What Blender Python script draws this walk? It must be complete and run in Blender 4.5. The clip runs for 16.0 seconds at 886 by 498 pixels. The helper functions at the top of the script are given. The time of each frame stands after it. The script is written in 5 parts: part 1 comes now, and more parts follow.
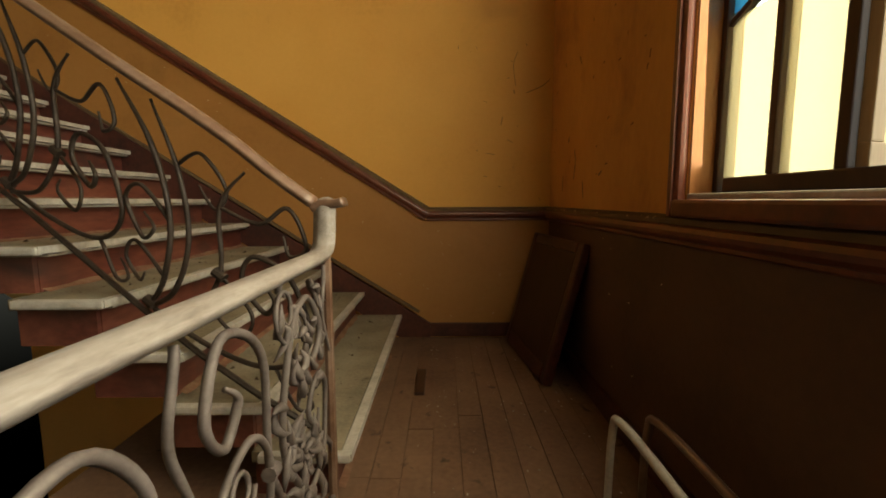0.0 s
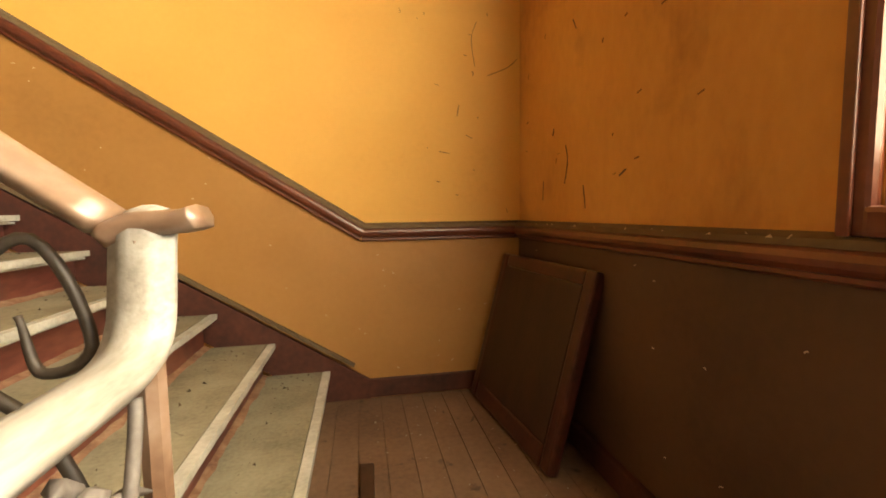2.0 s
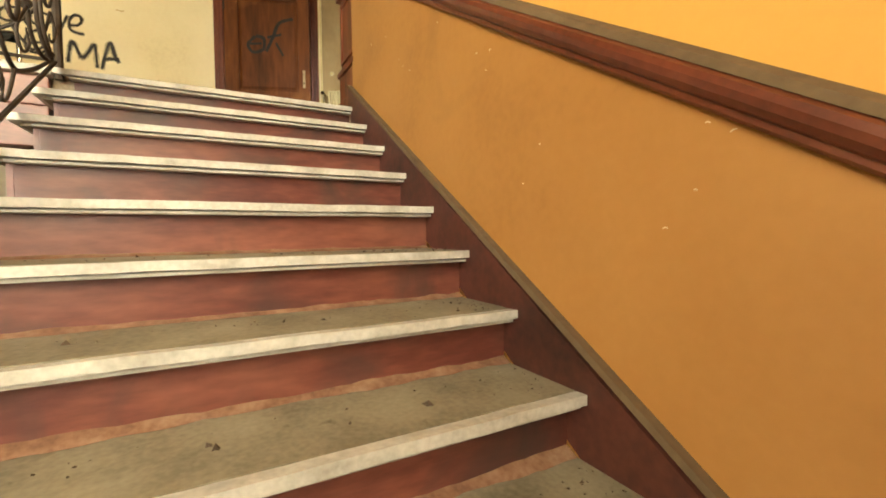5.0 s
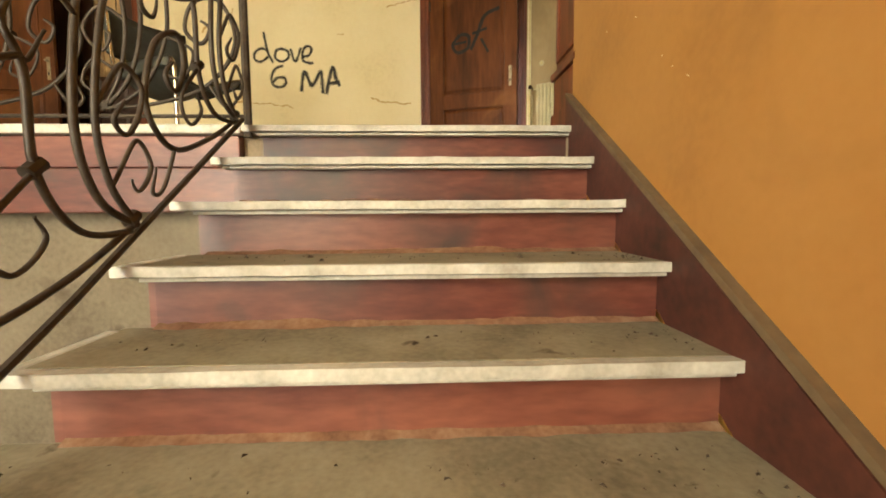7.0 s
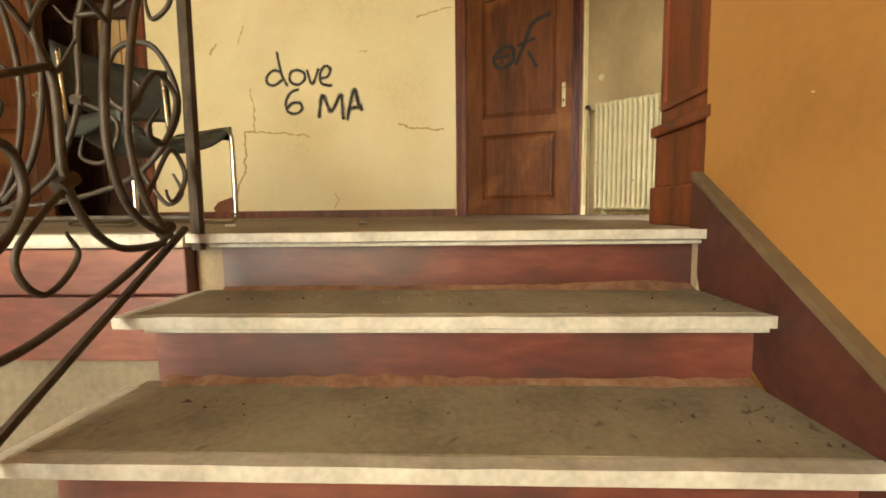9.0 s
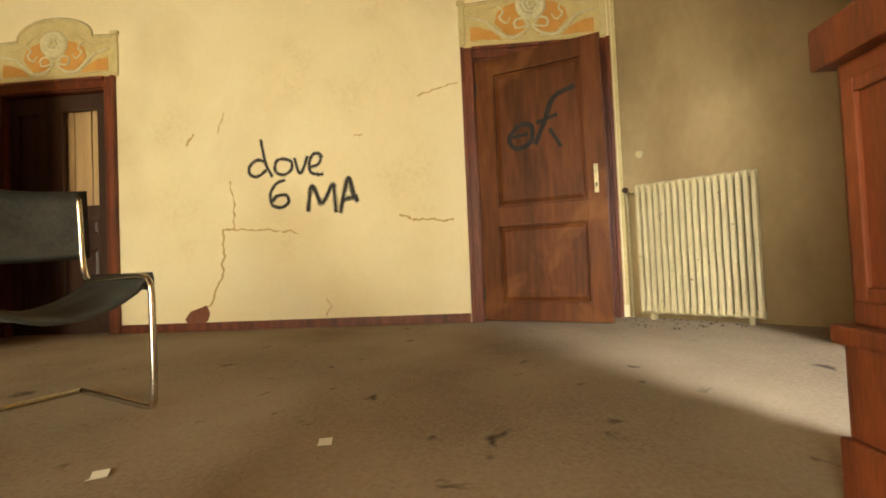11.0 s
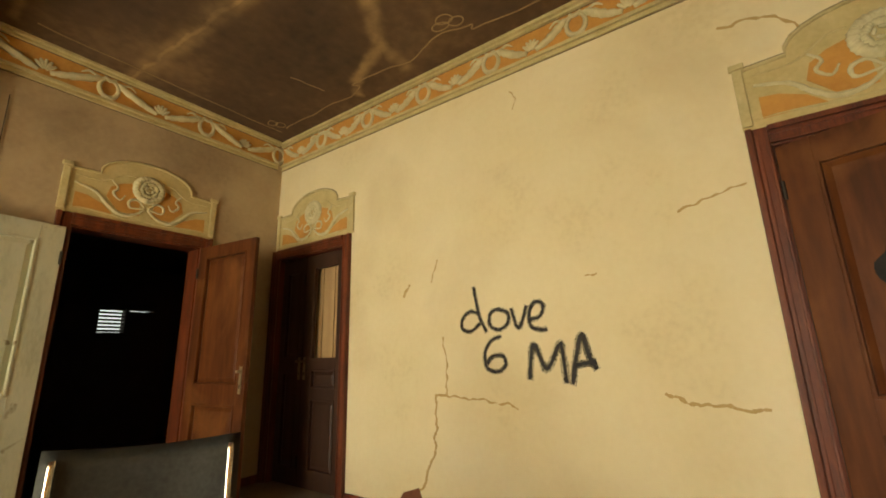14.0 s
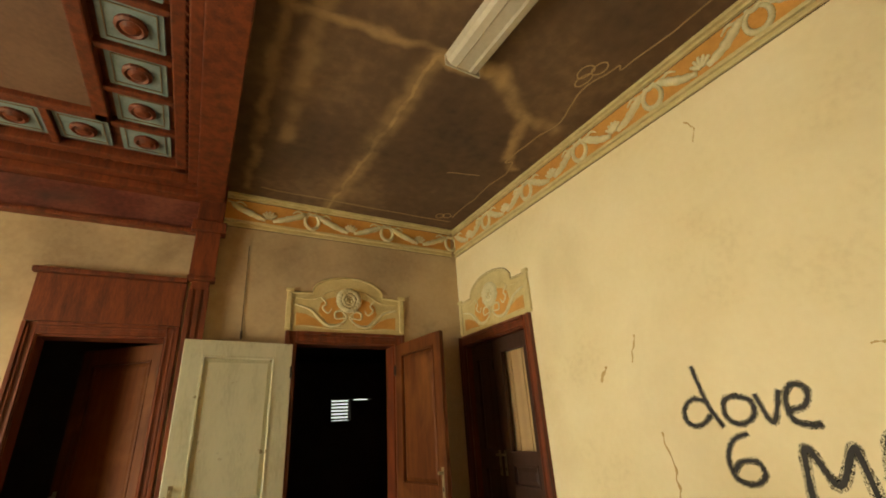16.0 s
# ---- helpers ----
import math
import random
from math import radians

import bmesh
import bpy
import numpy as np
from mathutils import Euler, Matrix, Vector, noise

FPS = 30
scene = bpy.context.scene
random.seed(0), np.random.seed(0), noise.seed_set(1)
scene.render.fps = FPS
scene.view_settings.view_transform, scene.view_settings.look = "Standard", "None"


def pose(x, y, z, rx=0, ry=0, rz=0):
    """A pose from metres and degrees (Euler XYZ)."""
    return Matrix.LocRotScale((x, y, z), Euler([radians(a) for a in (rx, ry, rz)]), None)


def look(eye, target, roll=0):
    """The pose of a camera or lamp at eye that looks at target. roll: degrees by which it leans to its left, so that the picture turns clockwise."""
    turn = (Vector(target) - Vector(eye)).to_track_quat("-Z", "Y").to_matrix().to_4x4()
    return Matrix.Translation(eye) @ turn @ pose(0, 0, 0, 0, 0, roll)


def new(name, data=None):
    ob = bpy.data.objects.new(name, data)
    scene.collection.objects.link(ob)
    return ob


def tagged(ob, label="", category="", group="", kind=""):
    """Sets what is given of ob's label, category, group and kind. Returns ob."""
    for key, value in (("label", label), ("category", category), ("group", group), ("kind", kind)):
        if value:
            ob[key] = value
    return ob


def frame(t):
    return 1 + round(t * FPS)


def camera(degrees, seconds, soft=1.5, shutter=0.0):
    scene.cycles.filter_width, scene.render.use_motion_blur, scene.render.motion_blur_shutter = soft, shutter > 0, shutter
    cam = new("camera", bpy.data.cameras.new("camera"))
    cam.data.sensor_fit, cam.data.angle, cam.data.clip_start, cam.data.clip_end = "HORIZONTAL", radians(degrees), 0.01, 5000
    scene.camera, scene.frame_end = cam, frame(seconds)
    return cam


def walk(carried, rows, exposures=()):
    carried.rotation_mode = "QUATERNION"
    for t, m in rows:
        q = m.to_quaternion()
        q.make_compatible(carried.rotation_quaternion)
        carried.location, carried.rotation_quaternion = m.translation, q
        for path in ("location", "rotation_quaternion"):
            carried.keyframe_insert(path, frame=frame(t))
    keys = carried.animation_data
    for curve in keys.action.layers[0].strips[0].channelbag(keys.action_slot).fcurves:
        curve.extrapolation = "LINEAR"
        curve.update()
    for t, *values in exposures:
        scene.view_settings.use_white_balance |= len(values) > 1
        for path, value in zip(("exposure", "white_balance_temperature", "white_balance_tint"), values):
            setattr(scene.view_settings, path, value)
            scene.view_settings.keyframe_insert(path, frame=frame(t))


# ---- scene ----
cam = camera(91.6, 16.0, soft=1.8)
PATH = [
    (0, (0.864, -0.292, 1.09), (0.863, 1.695, 0.865), -0.2),
    (0.5, (0.803, -0.076, 1.082), (0.788, 1.915, 0.893), -0.7),
    (1, (0.774, 0.15, 1.075), (0.784, 2.14, 0.867), -0.1),
    (1.5, (0.746, 0.373, 1.088), (1.053, 2.339, 0.886), 0.1),
    (2, (0.732, 0.555, 1.087), (1.103, 2.514, 0.921), -0.8),
    (2.5, (0.822, 0.868, 1.103), (0.977, 2.851, 0.902), -0.7),
    (3, (0.809, 1.158, 1.118), (0.771, 3.154, 0.999), -0.1),
    (3.5, (0.778, 1.506, 1.143), (0.46, 3.477, 1.022), 1.0),
    (4, (0.71, 1.784, 1.194), (-0.064, 3.619, 1.01), -0.3),
    (4.5, (0.625, 2.04, 1.205), (-0.779, 3.451, 1.012), -0.3),
    (5, (0.465, 2.183, 1.178), (-1.289, 3.142, 1.098), -0.5),
    (5.2, (0.375, 2.23, 1.20), (-1.46, 3.02, 1.11), -0.8),
    (6.2, (-0.05, 2.32, 1.45), (-2.02, 2.62, 1.32), -0.6),
    (7.3, (-0.455, 2.38, 1.686), (-2.447, 2.415, 1.515), -0.3),
    (7.5, (-0.535, 2.378, 1.737), (-2.528, 2.40, 1.570), -0.25),
    (8, (-0.732, 2.372, 1.836), (-2.722, 2.318, 1.643), -0.3),
    (8.2, (-0.805, 2.378, 1.885), (-2.795, 2.306, 1.70), -0.4),
    (9.2, (-1.22, 2.35, 2.13), (-3.21, 2.27, 1.95), -0.7),
    (10.3, (-1.643, 2.357, 2.37), (-3.634, 2.26, 2.203), -1.0),
    (10.5, (-1.714, 2.351, 2.443), (-3.707, 2.248, 2.314), -1.7),
    (11, (-1.91, 2.36, 2.561), (-3.904, 2.218, 2.614), -2.5),
    (11.5, (-2.045, 2.391, 2.732), (-4.015, 2.078, 2.875), -3.0),
    (12, (-2.244, 2.349, 2.822), (-4.185, 1.962, 3.108), -2.7),
    (12.5, (-2.396, 2.323, 2.992), (-4.319, 1.855, 3.277), -2.4),
    (13, (-2.557, 2.276, 3.052), (-4.406, 1.629, 3.452), -2.1),
    (13.5, (-2.693, 2.278, 3.162), (-4.429, 1.394, 3.616), -1.6),
    (14, (-2.831, 2.197, 3.223), (-4.418, 1.076, 3.698), -1.4),
    (14.5, (-2.943, 2.126, 3.327), (-4.409, 0.853, 3.806), -0.4),
    (15, (-2.986, 2.113, 3.374), (-4.288, 0.704, 3.942), -1.8),
    (15.5, (-3.068, 2.135, 3.435), (-4.085, 0.566, 4.145), -3.0),
    (16, (-3.016, 2.127, 3.473), (-3.941, 0.525, 4.233), -3.8),
]
walk(cam, [(t, look(eye, target, roll)) for t, eye, target, roll in PATH], [(0, -1.75), (0.5, -1.3), (1.0, -0.6), (1.5, -0.2), (2.5, -0.05), (4.0, -0.1), (5.0, -0.05), (7.5, -0.2), (8.2, -0.2), (10.5, 0.0), (12.0, -0.25), (14.0, -0.42), (16.0, -0.33)])

# ---- light ----
world = bpy.data.worlds.new("sky")
scene.world = world
world.use_nodes = True
wn = world.node_tree.nodes
sky = wn.new("ShaderNodeTexSky")
sky.sky_type = "NISHITA"
sky.sun_disc = False
sky.sun_elevation, sky.sun_rotation = radians(35), radians(100)
wn["Background"].inputs["Strength"].default_value = 0.12
world.node_tree.links.new(sky.outputs[0], wn["Background"].inputs["Color"])


def area_light(name, m, sx, sy, watts, colour):
    data = bpy.data.lights.new(name, "AREA")
    data.shape, data.size, data.size_y, data.energy, data.color = "RECTANGLE", sx, sy, watts, colour
    ob = new(name, data)
    ob.matrix_world = m
    return ob


# sky light filling the stair window and falling steeply through it; sky light in the window of the side corridor
area_light("window_light", look((1.69, 0.40, 2.80), (-3.0, 0.50, 2.70)), 1.58, 3.2, 270, (1.0, 0.86, 0.58))
area_light("sky_light", look((3.7, -1.1, 3.8), (2.88, -0.90, 3.28)), 6.0, 3.6, 420, (1.0, 0.86, 0.58))
corridor = area_light("corridor_light", look((-1.04, 4.28, 3.75), (-3.8, 3.95, 1.9)), 0.42, 1.7, 52, (1.0, 0.96, 0.88))
corridor.data.spread = radians(75)

# ---- materials ----


def material(name, ramp, scale=3.0, fine=40.0, rough=0.8, bump=0.15, metal=0.0, stretch=(1, 1, 1), fine_mix=0.35, spread=(0.3, 0.7), coat=0.0, per_object=0.0, spots=None):
    """Two scales of noise over a ramp of colours, with relief from the fine one."""
    m = bpy.data.materials.new(name)
    m.use_nodes = True
    n, k = m.node_tree.nodes, m.node_tree.links
    b = n["Principled BSDF"]
    co = n.new("ShaderNodeTexCoord")
    mp = n.new("ShaderNodeMapping")
    mp.inputs["Scale"].default_value = stretch
    geo = n.new("ShaderNodeNewGeometry")
    k.new(geo.outputs["Position"], mp.inputs["Vector"])
    big, small = n.new("ShaderNodeTexNoise"), n.new("ShaderNodeTexNoise")
    for t, s, d in ((big, scale, 6), (small, fine, 4)):
        k.new(mp.outputs[0], t.inputs["Vector"])
        t.inputs["Scale"].default_value, t.inputs["Detail"].default_value = s, d
    mix = n.new("ShaderNodeMix")
    mix.inputs["Factor"].default_value = fine_mix
    k.new(big.outputs["Fac"], mix.inputs["A"])
    k.new(small.outputs["Fac"], mix.inputs["B"])
    cr = n.new("ShaderNodeValToRGB")
    els = cr.color_ramp.elements
    for i, c in enumerate(ramp):
        p = spread[0] + (spread[1] - spread[0]) * i / (len(ramp) - 1)
        e = els[i] if i < 2 else els.new(p)
        e.position, e.color = p, (*c, 1)
    if len(ramp) > 2:
        els[0].position = spread[0]
    fac = mix.outputs[0]
    if per_object:
        oi = n.new("ShaderNodeObjectInfo")
        ma = n.new("ShaderNodeMath")
        ma.operation = "MULTIPLY_ADD"
        ma.inputs[1].default_value = per_object
        k.new(oi.outputs["Random"], ma.inputs[0])
        k.new(fac, ma.inputs[2])
        fac = ma.outputs[0]
    k.new(fac, cr.inputs["Fac"])
    colour = cr.outputs["Color"]
    if spots:
        v = n.new("ShaderNodeTexNoise")
        v.inputs["Scale"].default_value, v.inputs["Detail"].default_value = spots[0], 8
        v.inputs["Distortion"].default_value = 0.6
        k.new(geo.outputs["Position"], v.inputs["Vector"])
        r = n.new("ShaderNodeMapRange")
        r.inputs["From Min"].default_value, r.inputs["From Max"].default_value = spots[1], spots[2]
        k.new(v.outputs["Fac"], r.inputs["Value"])
        mm = n.new("ShaderNodeMix")
        mm.data_type = "RGBA"
        k.new(r.outputs[0], mm.inputs["Factor"])
        k.new(colour, mm.inputs["A"])
        mm.inputs["B"].default_value = (*spots[3], 1)
        colour = mm.outputs["Result"]
    k.new(colour, b.inputs["Base Color"])
    b.inputs["Roughness"].default_value, b.inputs["Metallic"].default_value = rough, metal
    b.inputs["Coat Weight"].default_value, b.inputs["Coat Roughness"].default_value = coat, 0.3
    if bump:
        bp = n.new("ShaderNodeBump")
        bp.inputs["Strength"].default_value, bp.inputs["Distance"].default_value = bump, 0.01
        k.new(mix.outputs[0], bp.inputs["Height"])
        k.new(bp.outputs[0], b.inputs["Normal"])
    return m


def glow(name, colour, strength):
    m = bpy.data.materials.new(name)
    m.use_nodes = True
    b = m.node_tree.nodes["Principled BSDF"]
    b.inputs["Base Color"].default_value = (*colour, 1)
    b.inputs["Emission Color"].default_value = (*colour, 1)
    b.inputs["Emission Strength"].default_value = strength
    return m


def pane_glass(name, colour):
    m = bpy.data.materials.new(name)
    m.use_nodes = True
    n, k = m.node_tree.nodes, m.node_tree.links
    a, t, mx = n.new("ShaderNodeBsdfTranslucent"), n.new("ShaderNodeBsdfTransparent"), n.new("ShaderNodeMixShader")
    a.inputs["Color"].default_value = t.inputs["Color"].default_value = (*colour, 1)
    mx.inputs[0].default_value = 0.7
    k.new(a.outputs[0], mx.inputs[1])
    k.new(t.outputs[0], mx.inputs[2])
    k.new(mx.outputs[0], n["Material Output"].inputs["Surface"])
    return m


OCHRE = material("ochre_plaster", [(0.58, 0.285, 0.055), (0.75, 0.405, 0.088), (0.80, 0.45, 0.105)], 1.3, 30, 0.75, 0.10, fine_mix=0.2, spread=(0.2, 0.65), spots=(1.8, 0.62, 1.3, (0.28, 0.13, 0.04)))
# stained ochre, its base browned as well because the window wall is backlit
OCHRE_BACKLIT = material("stained_backlit_ochre_plaster", [(0.40, 0.165, 0.038), (0.62, 0.29, 0.062), (0.72, 0.36, 0.082)], 1.6, 30, 0.75, 0.12, stretch=(1, 1, 0.55), fine_mix=0.2, spread=(0.25, 0.62), spots=(2.6, 0.54, 0.95, (0.26, 0.10, 0.03)))
CREAM = material("cream_plaster", [(0.60, 0.48, 0.25), (0.78, 0.67, 0.41), (0.84, 0.74, 0.49)], 1.1, 26, 0.8, 0.10, fine_mix=0.2, spread=(0.2, 0.65), spots=(0.8, 0.52, 1.15, (0.54, 0.41, 0.21)))
# cream with soot, and the south wall's shadow darkened into the colour
SHADED_CREAM = material("shaded_sooty_cream_plaster", [(0.26, 0.18, 0.10), (0.44, 0.33, 0.19), (0.55, 0.43, 0.25)], 0.9, 26, 0.8, 0.10, fine_mix=0.15, spots=(1.2, 0.58, 0.80, (0.15, 0.10, 0.055)))
SKIRT = material("dark_red_skirting", [(0.022, 0.008, 0.006), (0.065, 0.018, 0.012), (0.11, 0.032, 0.02)], 4, 35, 0.6, 0.1)
SOOTY = material("sooty_plaster", [(0.060, 0.034, 0.018), (0.125, 0.072, 0.036), (0.24, 0.145, 0.068)], 1.0, 12, 0.85, 0.1, fine_mix=0.25)


def ghost_lines(mat, segments, colour):
    """Pale soft streaks along lines on the ceiling, where the soot has not settled."""
    n, k = mat.node_tree.nodes, mat.node_tree.links
    b = n["Principled BSDF"]
    base = b.inputs["Base Color"].links[0].from_socket
    geo, wob = n.new("ShaderNodeNewGeometry"), n.new("ShaderNodeTexNoise")
    wob.inputs["Scale"].default_value, wob.inputs["Detail"].default_value = 3.5, 5

    def vec(op, a, c):
        v = n.new("ShaderNodeVectorMath")
        v.operation = op
        for i, q in enumerate((a, c)):
            if isinstance(q, tuple):
                v.inputs[i].default_value = q
            elif isinstance(q, float):
                v.inputs["Scale"].default_value = q
            else:
                k.new(q, v.inputs[i])
        return v.outputs["Value" if op in ("DOT_PRODUCT", "LENGTH") else "Vector"]

    def scalar(op, a, c, clamp=False):
        v = n.new("ShaderNodeMath")
        v.operation, v.use_clamp = op, clamp
        for i, q in enumerate((a, c)):
            if isinstance(q, float):
                v.inputs[i].default_value = q
            else:
                k.new(q, v.inputs[i])
        return v.outputs[0]

    k.new(geo.outputs["Position"], wob.inputs["Vector"])
    off = vec("SCALE", vec("SUBTRACT", wob.outputs["Color"], (0.5, 0.5, 0.5)), 0.16)
    p = vec("MULTIPLY", vec("ADD", geo.outputs["Position"], off), (1.0, 1.0, 0.0))
    total = None
    for (x0, y0, x1, y1, width, strength) in segments:
        d = Vector((x1 - x0, y1 - y0, 0))
        rel = vec("SUBTRACT", p, (x0, y0, 0.0))
        t = scalar("MULTIPLY", vec("DOT_PRODUCT", rel, tuple(d / d.length_squared)), 1.0, True)
        along = n.new("ShaderNodeCombineXYZ")
        k.new(scalar("MULTIPLY", t, d.x), along.inputs[0])
        k.new(scalar("MULTIPLY", t, d.y), along.inputs[1])
        r = n.new("ShaderNodeMapRange")
        r.interpolation_type = "SMOOTHERSTEP"
        r.inputs["From Min"].default_value, r.inputs["From Max"].default_value = width, 0.0
        r.inputs["To Max"].default_value = strength
        k.new(vec("LENGTH", vec("SUBTRACT", rel, along.outputs[0]), (0.0, 0.0, 0.0)), r.inputs["Value"])
        total = r.outputs[0] if total is None else scalar("MAXIMUM", total, r.outputs[0])
    patch = n.new("ShaderNodeTexNoise")
    patch.inputs["Scale"].default_value, patch.inputs["Detail"].default_value = 5.0, 6
    k.new(geo.outputs["Position"], patch.inputs["Vector"])
    uneven = n.new("ShaderNodeMapRange")
    uneven.inputs["From Min"].default_value, uneven.inputs["From Max"].default_value, uneven.inputs["To Min"].default_value = 0.3, 0.62, 0.25
    k.new(patch.outputs["Fac"], uneven.inputs["Value"])
    mix = n.new("ShaderNodeMix")
    mix.data_type = "RGBA"
    k.new(scalar("MULTIPLY", total, uneven.outputs[0]), mix.inputs["Factor"])
    k.new(base, mix.inputs["A"])
    mix.inputs["B"].default_value = (*colour, 1)
    k.new(mix.outputs["Result"], b.inputs["Base Color"])


ghost_lines(SOOTY, [(-4.02, -2.05, -4.14, 0.28, 0.15, 0.55), (-4.02, -2.05, -4.14, 0.28, 0.045, 1.0), (-3.2, 0.26, -4.14, 0.33, 0.07, 0.7), (-4.14, 0.28, -4.6, 0.34, 0.10, 0.9), (-4.6, 0.34, -5.07, 0.0, 0.12, 0.9),
                    (-5.07, 0.0, -5.40, 0.02, 0.10, 0.8), (-5.07, 0.0, -5.28, -0.50, 0.10, 0.8), (-5.28, -0.50, -5.45, -0.62, 0.08, 0.8), (-3.40, -1.0, -3.36, 0.6, 0.12, 0.45), (-3.20, -1.9, -3.17, 1.5, 0.07, 0.5),
                    (-4.2, 1.6, -4.3, 2.9, 0.16, 0.7), (-3.4, 1.2, -4.1, 1.6, 0.14, 0.6)], (0.46, 0.30, 0.13))
MARBLE = material("dusty_marble", [(0.13, 0.110, 0.072), (0.23, 0.20, 0.136), (0.31, 0.275, 0.195)], 5, 60, 0.7, 0.12, spots=(14, 0.66, 0.75, (0.10, 0.075, 0.045)))
# dark grey-brown with darker spots
DARK_GREY = material("dark_grey_plaster", [(0.085, 0.066, 0.044), (0.15, 0.12, 0.082), (0.20, 0.165, 0.118)], 2.2, 40, 0.85, 0.12, spots=(4, 0.6, 0.75, (0.06, 0.042, 0.026)))
NOSING = material("worn_marble_edge", [(0.30, 0.28, 0.235), (0.62, 0.60, 0.54)], 9, 60, 0.5, 0.12)
RISER = material("red_painted_riser", [(0.036, 0.010, 0.008), (0.110, 0.028, 0.020), (0.21, 0.072, 0.045)], 3, 26, 0.45, 0.10, stretch=(1, 0.4, 1.6), coat=0.1, per_object=0.10, spots=(3.0, 0.50, 0.72, (0.050, 0.026, 0.022)))
WOOD = material("red_brown_wood", [(0.036, 0.008, 0.002), (0.125, 0.026, 0.006), (0.22, 0.052, 0.013)], 3, 30, 0.52, 0.06, stretch=(5, 5, 0.7), coat=0.0)
DADO = material("dado_rail_paint", [(0.05, 0.014, 0.008), (0.13, 0.032, 0.016), (0.19, 0.055, 0.026)], 4, 40, 0.38, 0.06, coat=0.3)
DADO_TOP = material("dusty_rail_top", [(0.10, 0.065, 0.035), (0.17, 0.115, 0.06)], 8, 40, 0.9, 0.1)
DOORWOOD = material("walnut_door", [(0.018, 0.006, 0.002), (0.078, 0.022, 0.005), (0.15, 0.047, 0.011)], 1.1, 9, 0.55, 0.04, stretch=(3.2, 3.2, 0.45), per_object=0.10, fine_mix=0.3, spread=(0.30, 0.72), spots=(1.6, 0.52, 0.72, (0.20, 0.075, 0.02)))
DOORWOOD.node_tree.nodes["Principled BSDF"].inputs["Specular IOR Level"].default_value = 0.2
DARKWOOD = material("dark_board", [(0.026, 0.011, 0.006), (0.06, 0.025, 0.013)], 3, 30, 0.5, 0.06, stretch=(3, 3, 0.6))
BOARD_RED = material("dark_red_lacquer", [(0.018, 0.006, 0.004), (0.06, 0.016, 0.010), (0.10, 0.028, 0.016)], 5, 40, 0.32, 0.06, coat=0.2)
WHITE_DOOR = material("pale_green_paint", [(0.40, 0.40, 0.27), (0.53, 0.53, 0.38), (0.58, 0.57, 0.42)], 3, 30, 0.5, 0.06, stretch=(2, 2, 0.6), spots=(7, 0.66, 0.72, (0.22, 0.18, 0.10)))
CARPET = material("dusty_floor", [(0.16, 0.118, 0.076), (0.28, 0.218, 0.146), (0.37, 0.30, 0.21)], 1.1, 70, 0.95, 0.08, spots=(6, 0.66, 0.74, (0.05, 0.033, 0.02)))
BOARDS = material("landing_floor", [(0.085, 0.043, 0.024), (0.15, 0.082, 0.046), (0.21, 0.12, 0.068)], 2.2, 40, 0.75, 0.15, per_object=0.1, spots=(9, 0.64, 0.72, (0.05, 0.03, 0.018)))
IRON = material("wrought_iron", [(0.022, 0.016, 0.012), (0.07, 0.052, 0.038)], 20, 90, 0.55, 0.2, metal=0.3)
DUSTY_IRON = material("dust_greyed_iron", [(0.095, 0.076, 0.066), (0.20, 0.168, 0.15)], 16, 90, 0.6, 0.2, metal=0.2)
DUSTY_RAIL = material("dust_whitened_handrail", [(0.15, 0.125, 0.105), (0.255, 0.225, 0.195), (0.35, 0.32, 0.285)], 9, 50, 0.5, 0.12, stretch=(3, 0.6, 3))
HANDRAIL = material("handrail_varnish", [(0.11, 0.056, 0.032), (0.19, 0.115, 0.075), (0.26, 0.185, 0.14)], 7, 40, 0.32, 0.05, coat=0.3)
FRIEZE_O = material("frieze_orange", [(0.46, 0.215, 0.045), (0.62, 0.33, 0.075)], 6, 40, 0.85, 0.1)
STUCCO = material("painted_stucco", [(0.46, 0.38, 0.17), (0.66, 0.56, 0.29)], 8, 40, 0.85, 0.1)
STUCCO_L = material("pale_relief_paint", [(0.50, 0.45, 0.25), (0.74, 0.68, 0.43)], 9, 40, 0.85, 0.1)
STUCCO_B = material("stucco_ground", [(0.46, 0.37, 0.16), (0.64, 0.53, 0.26)], 7, 40, 0.85, 0.1)
STUCCO_D = material("painted_line", [(0.12, 0.09, 0.045), (0.2, 0.15, 0.08)], 8, 40, 0.85, 0.05)
RADIATOR = material("radiator_enamel", [(0.42, 0.36, 0.20), (0.58, 0.51, 0.31)], 6, 50, 0.42, 0.06, spots=(9, 0.66, 0.74, (0.13, 0.075, 0.035)))
LEATHER = material("black_leather", [(0.016, 0.018, 0.016), (0.060, 0.065, 0.058)], 9, 70, 0.6, 0.2)
CHROME = material("chrome_tube", [(0.55, 0.52, 0.46), (0.75, 0.72, 0.65)], 14, 60, 0.22, 0.03, metal=1.0)
BRASS = material("lock_brass", [(0.22, 0.17, 0.09), (0.45, 0.38, 0.24)], 14, 60, 0.45, 0.05, metal=0.6)
SPRAY = material("black_spray_paint", [(0.012, 0.011, 0.010), (0.035, 0.03, 0.026)], 14, 80, 0.7, 0.02)
HALO = material("spray_dust", [(0.012, 0.011, 0.010), (0.035, 0.03, 0.026)], 14, 80, 0.8, 0.0)
hn, hk = HALO.node_tree.nodes, HALO.node_tree.links
hz, ht, hm = hn.new("ShaderNodeTexNoise"), hn.new("ShaderNodeBsdfTransparent"), hn.new("ShaderNodeMixShader")
hz.inputs["Scale"].default_value, hz.inputs["Detail"].default_value = 160, 3
hr = hn.new("ShaderNodeMapRange")
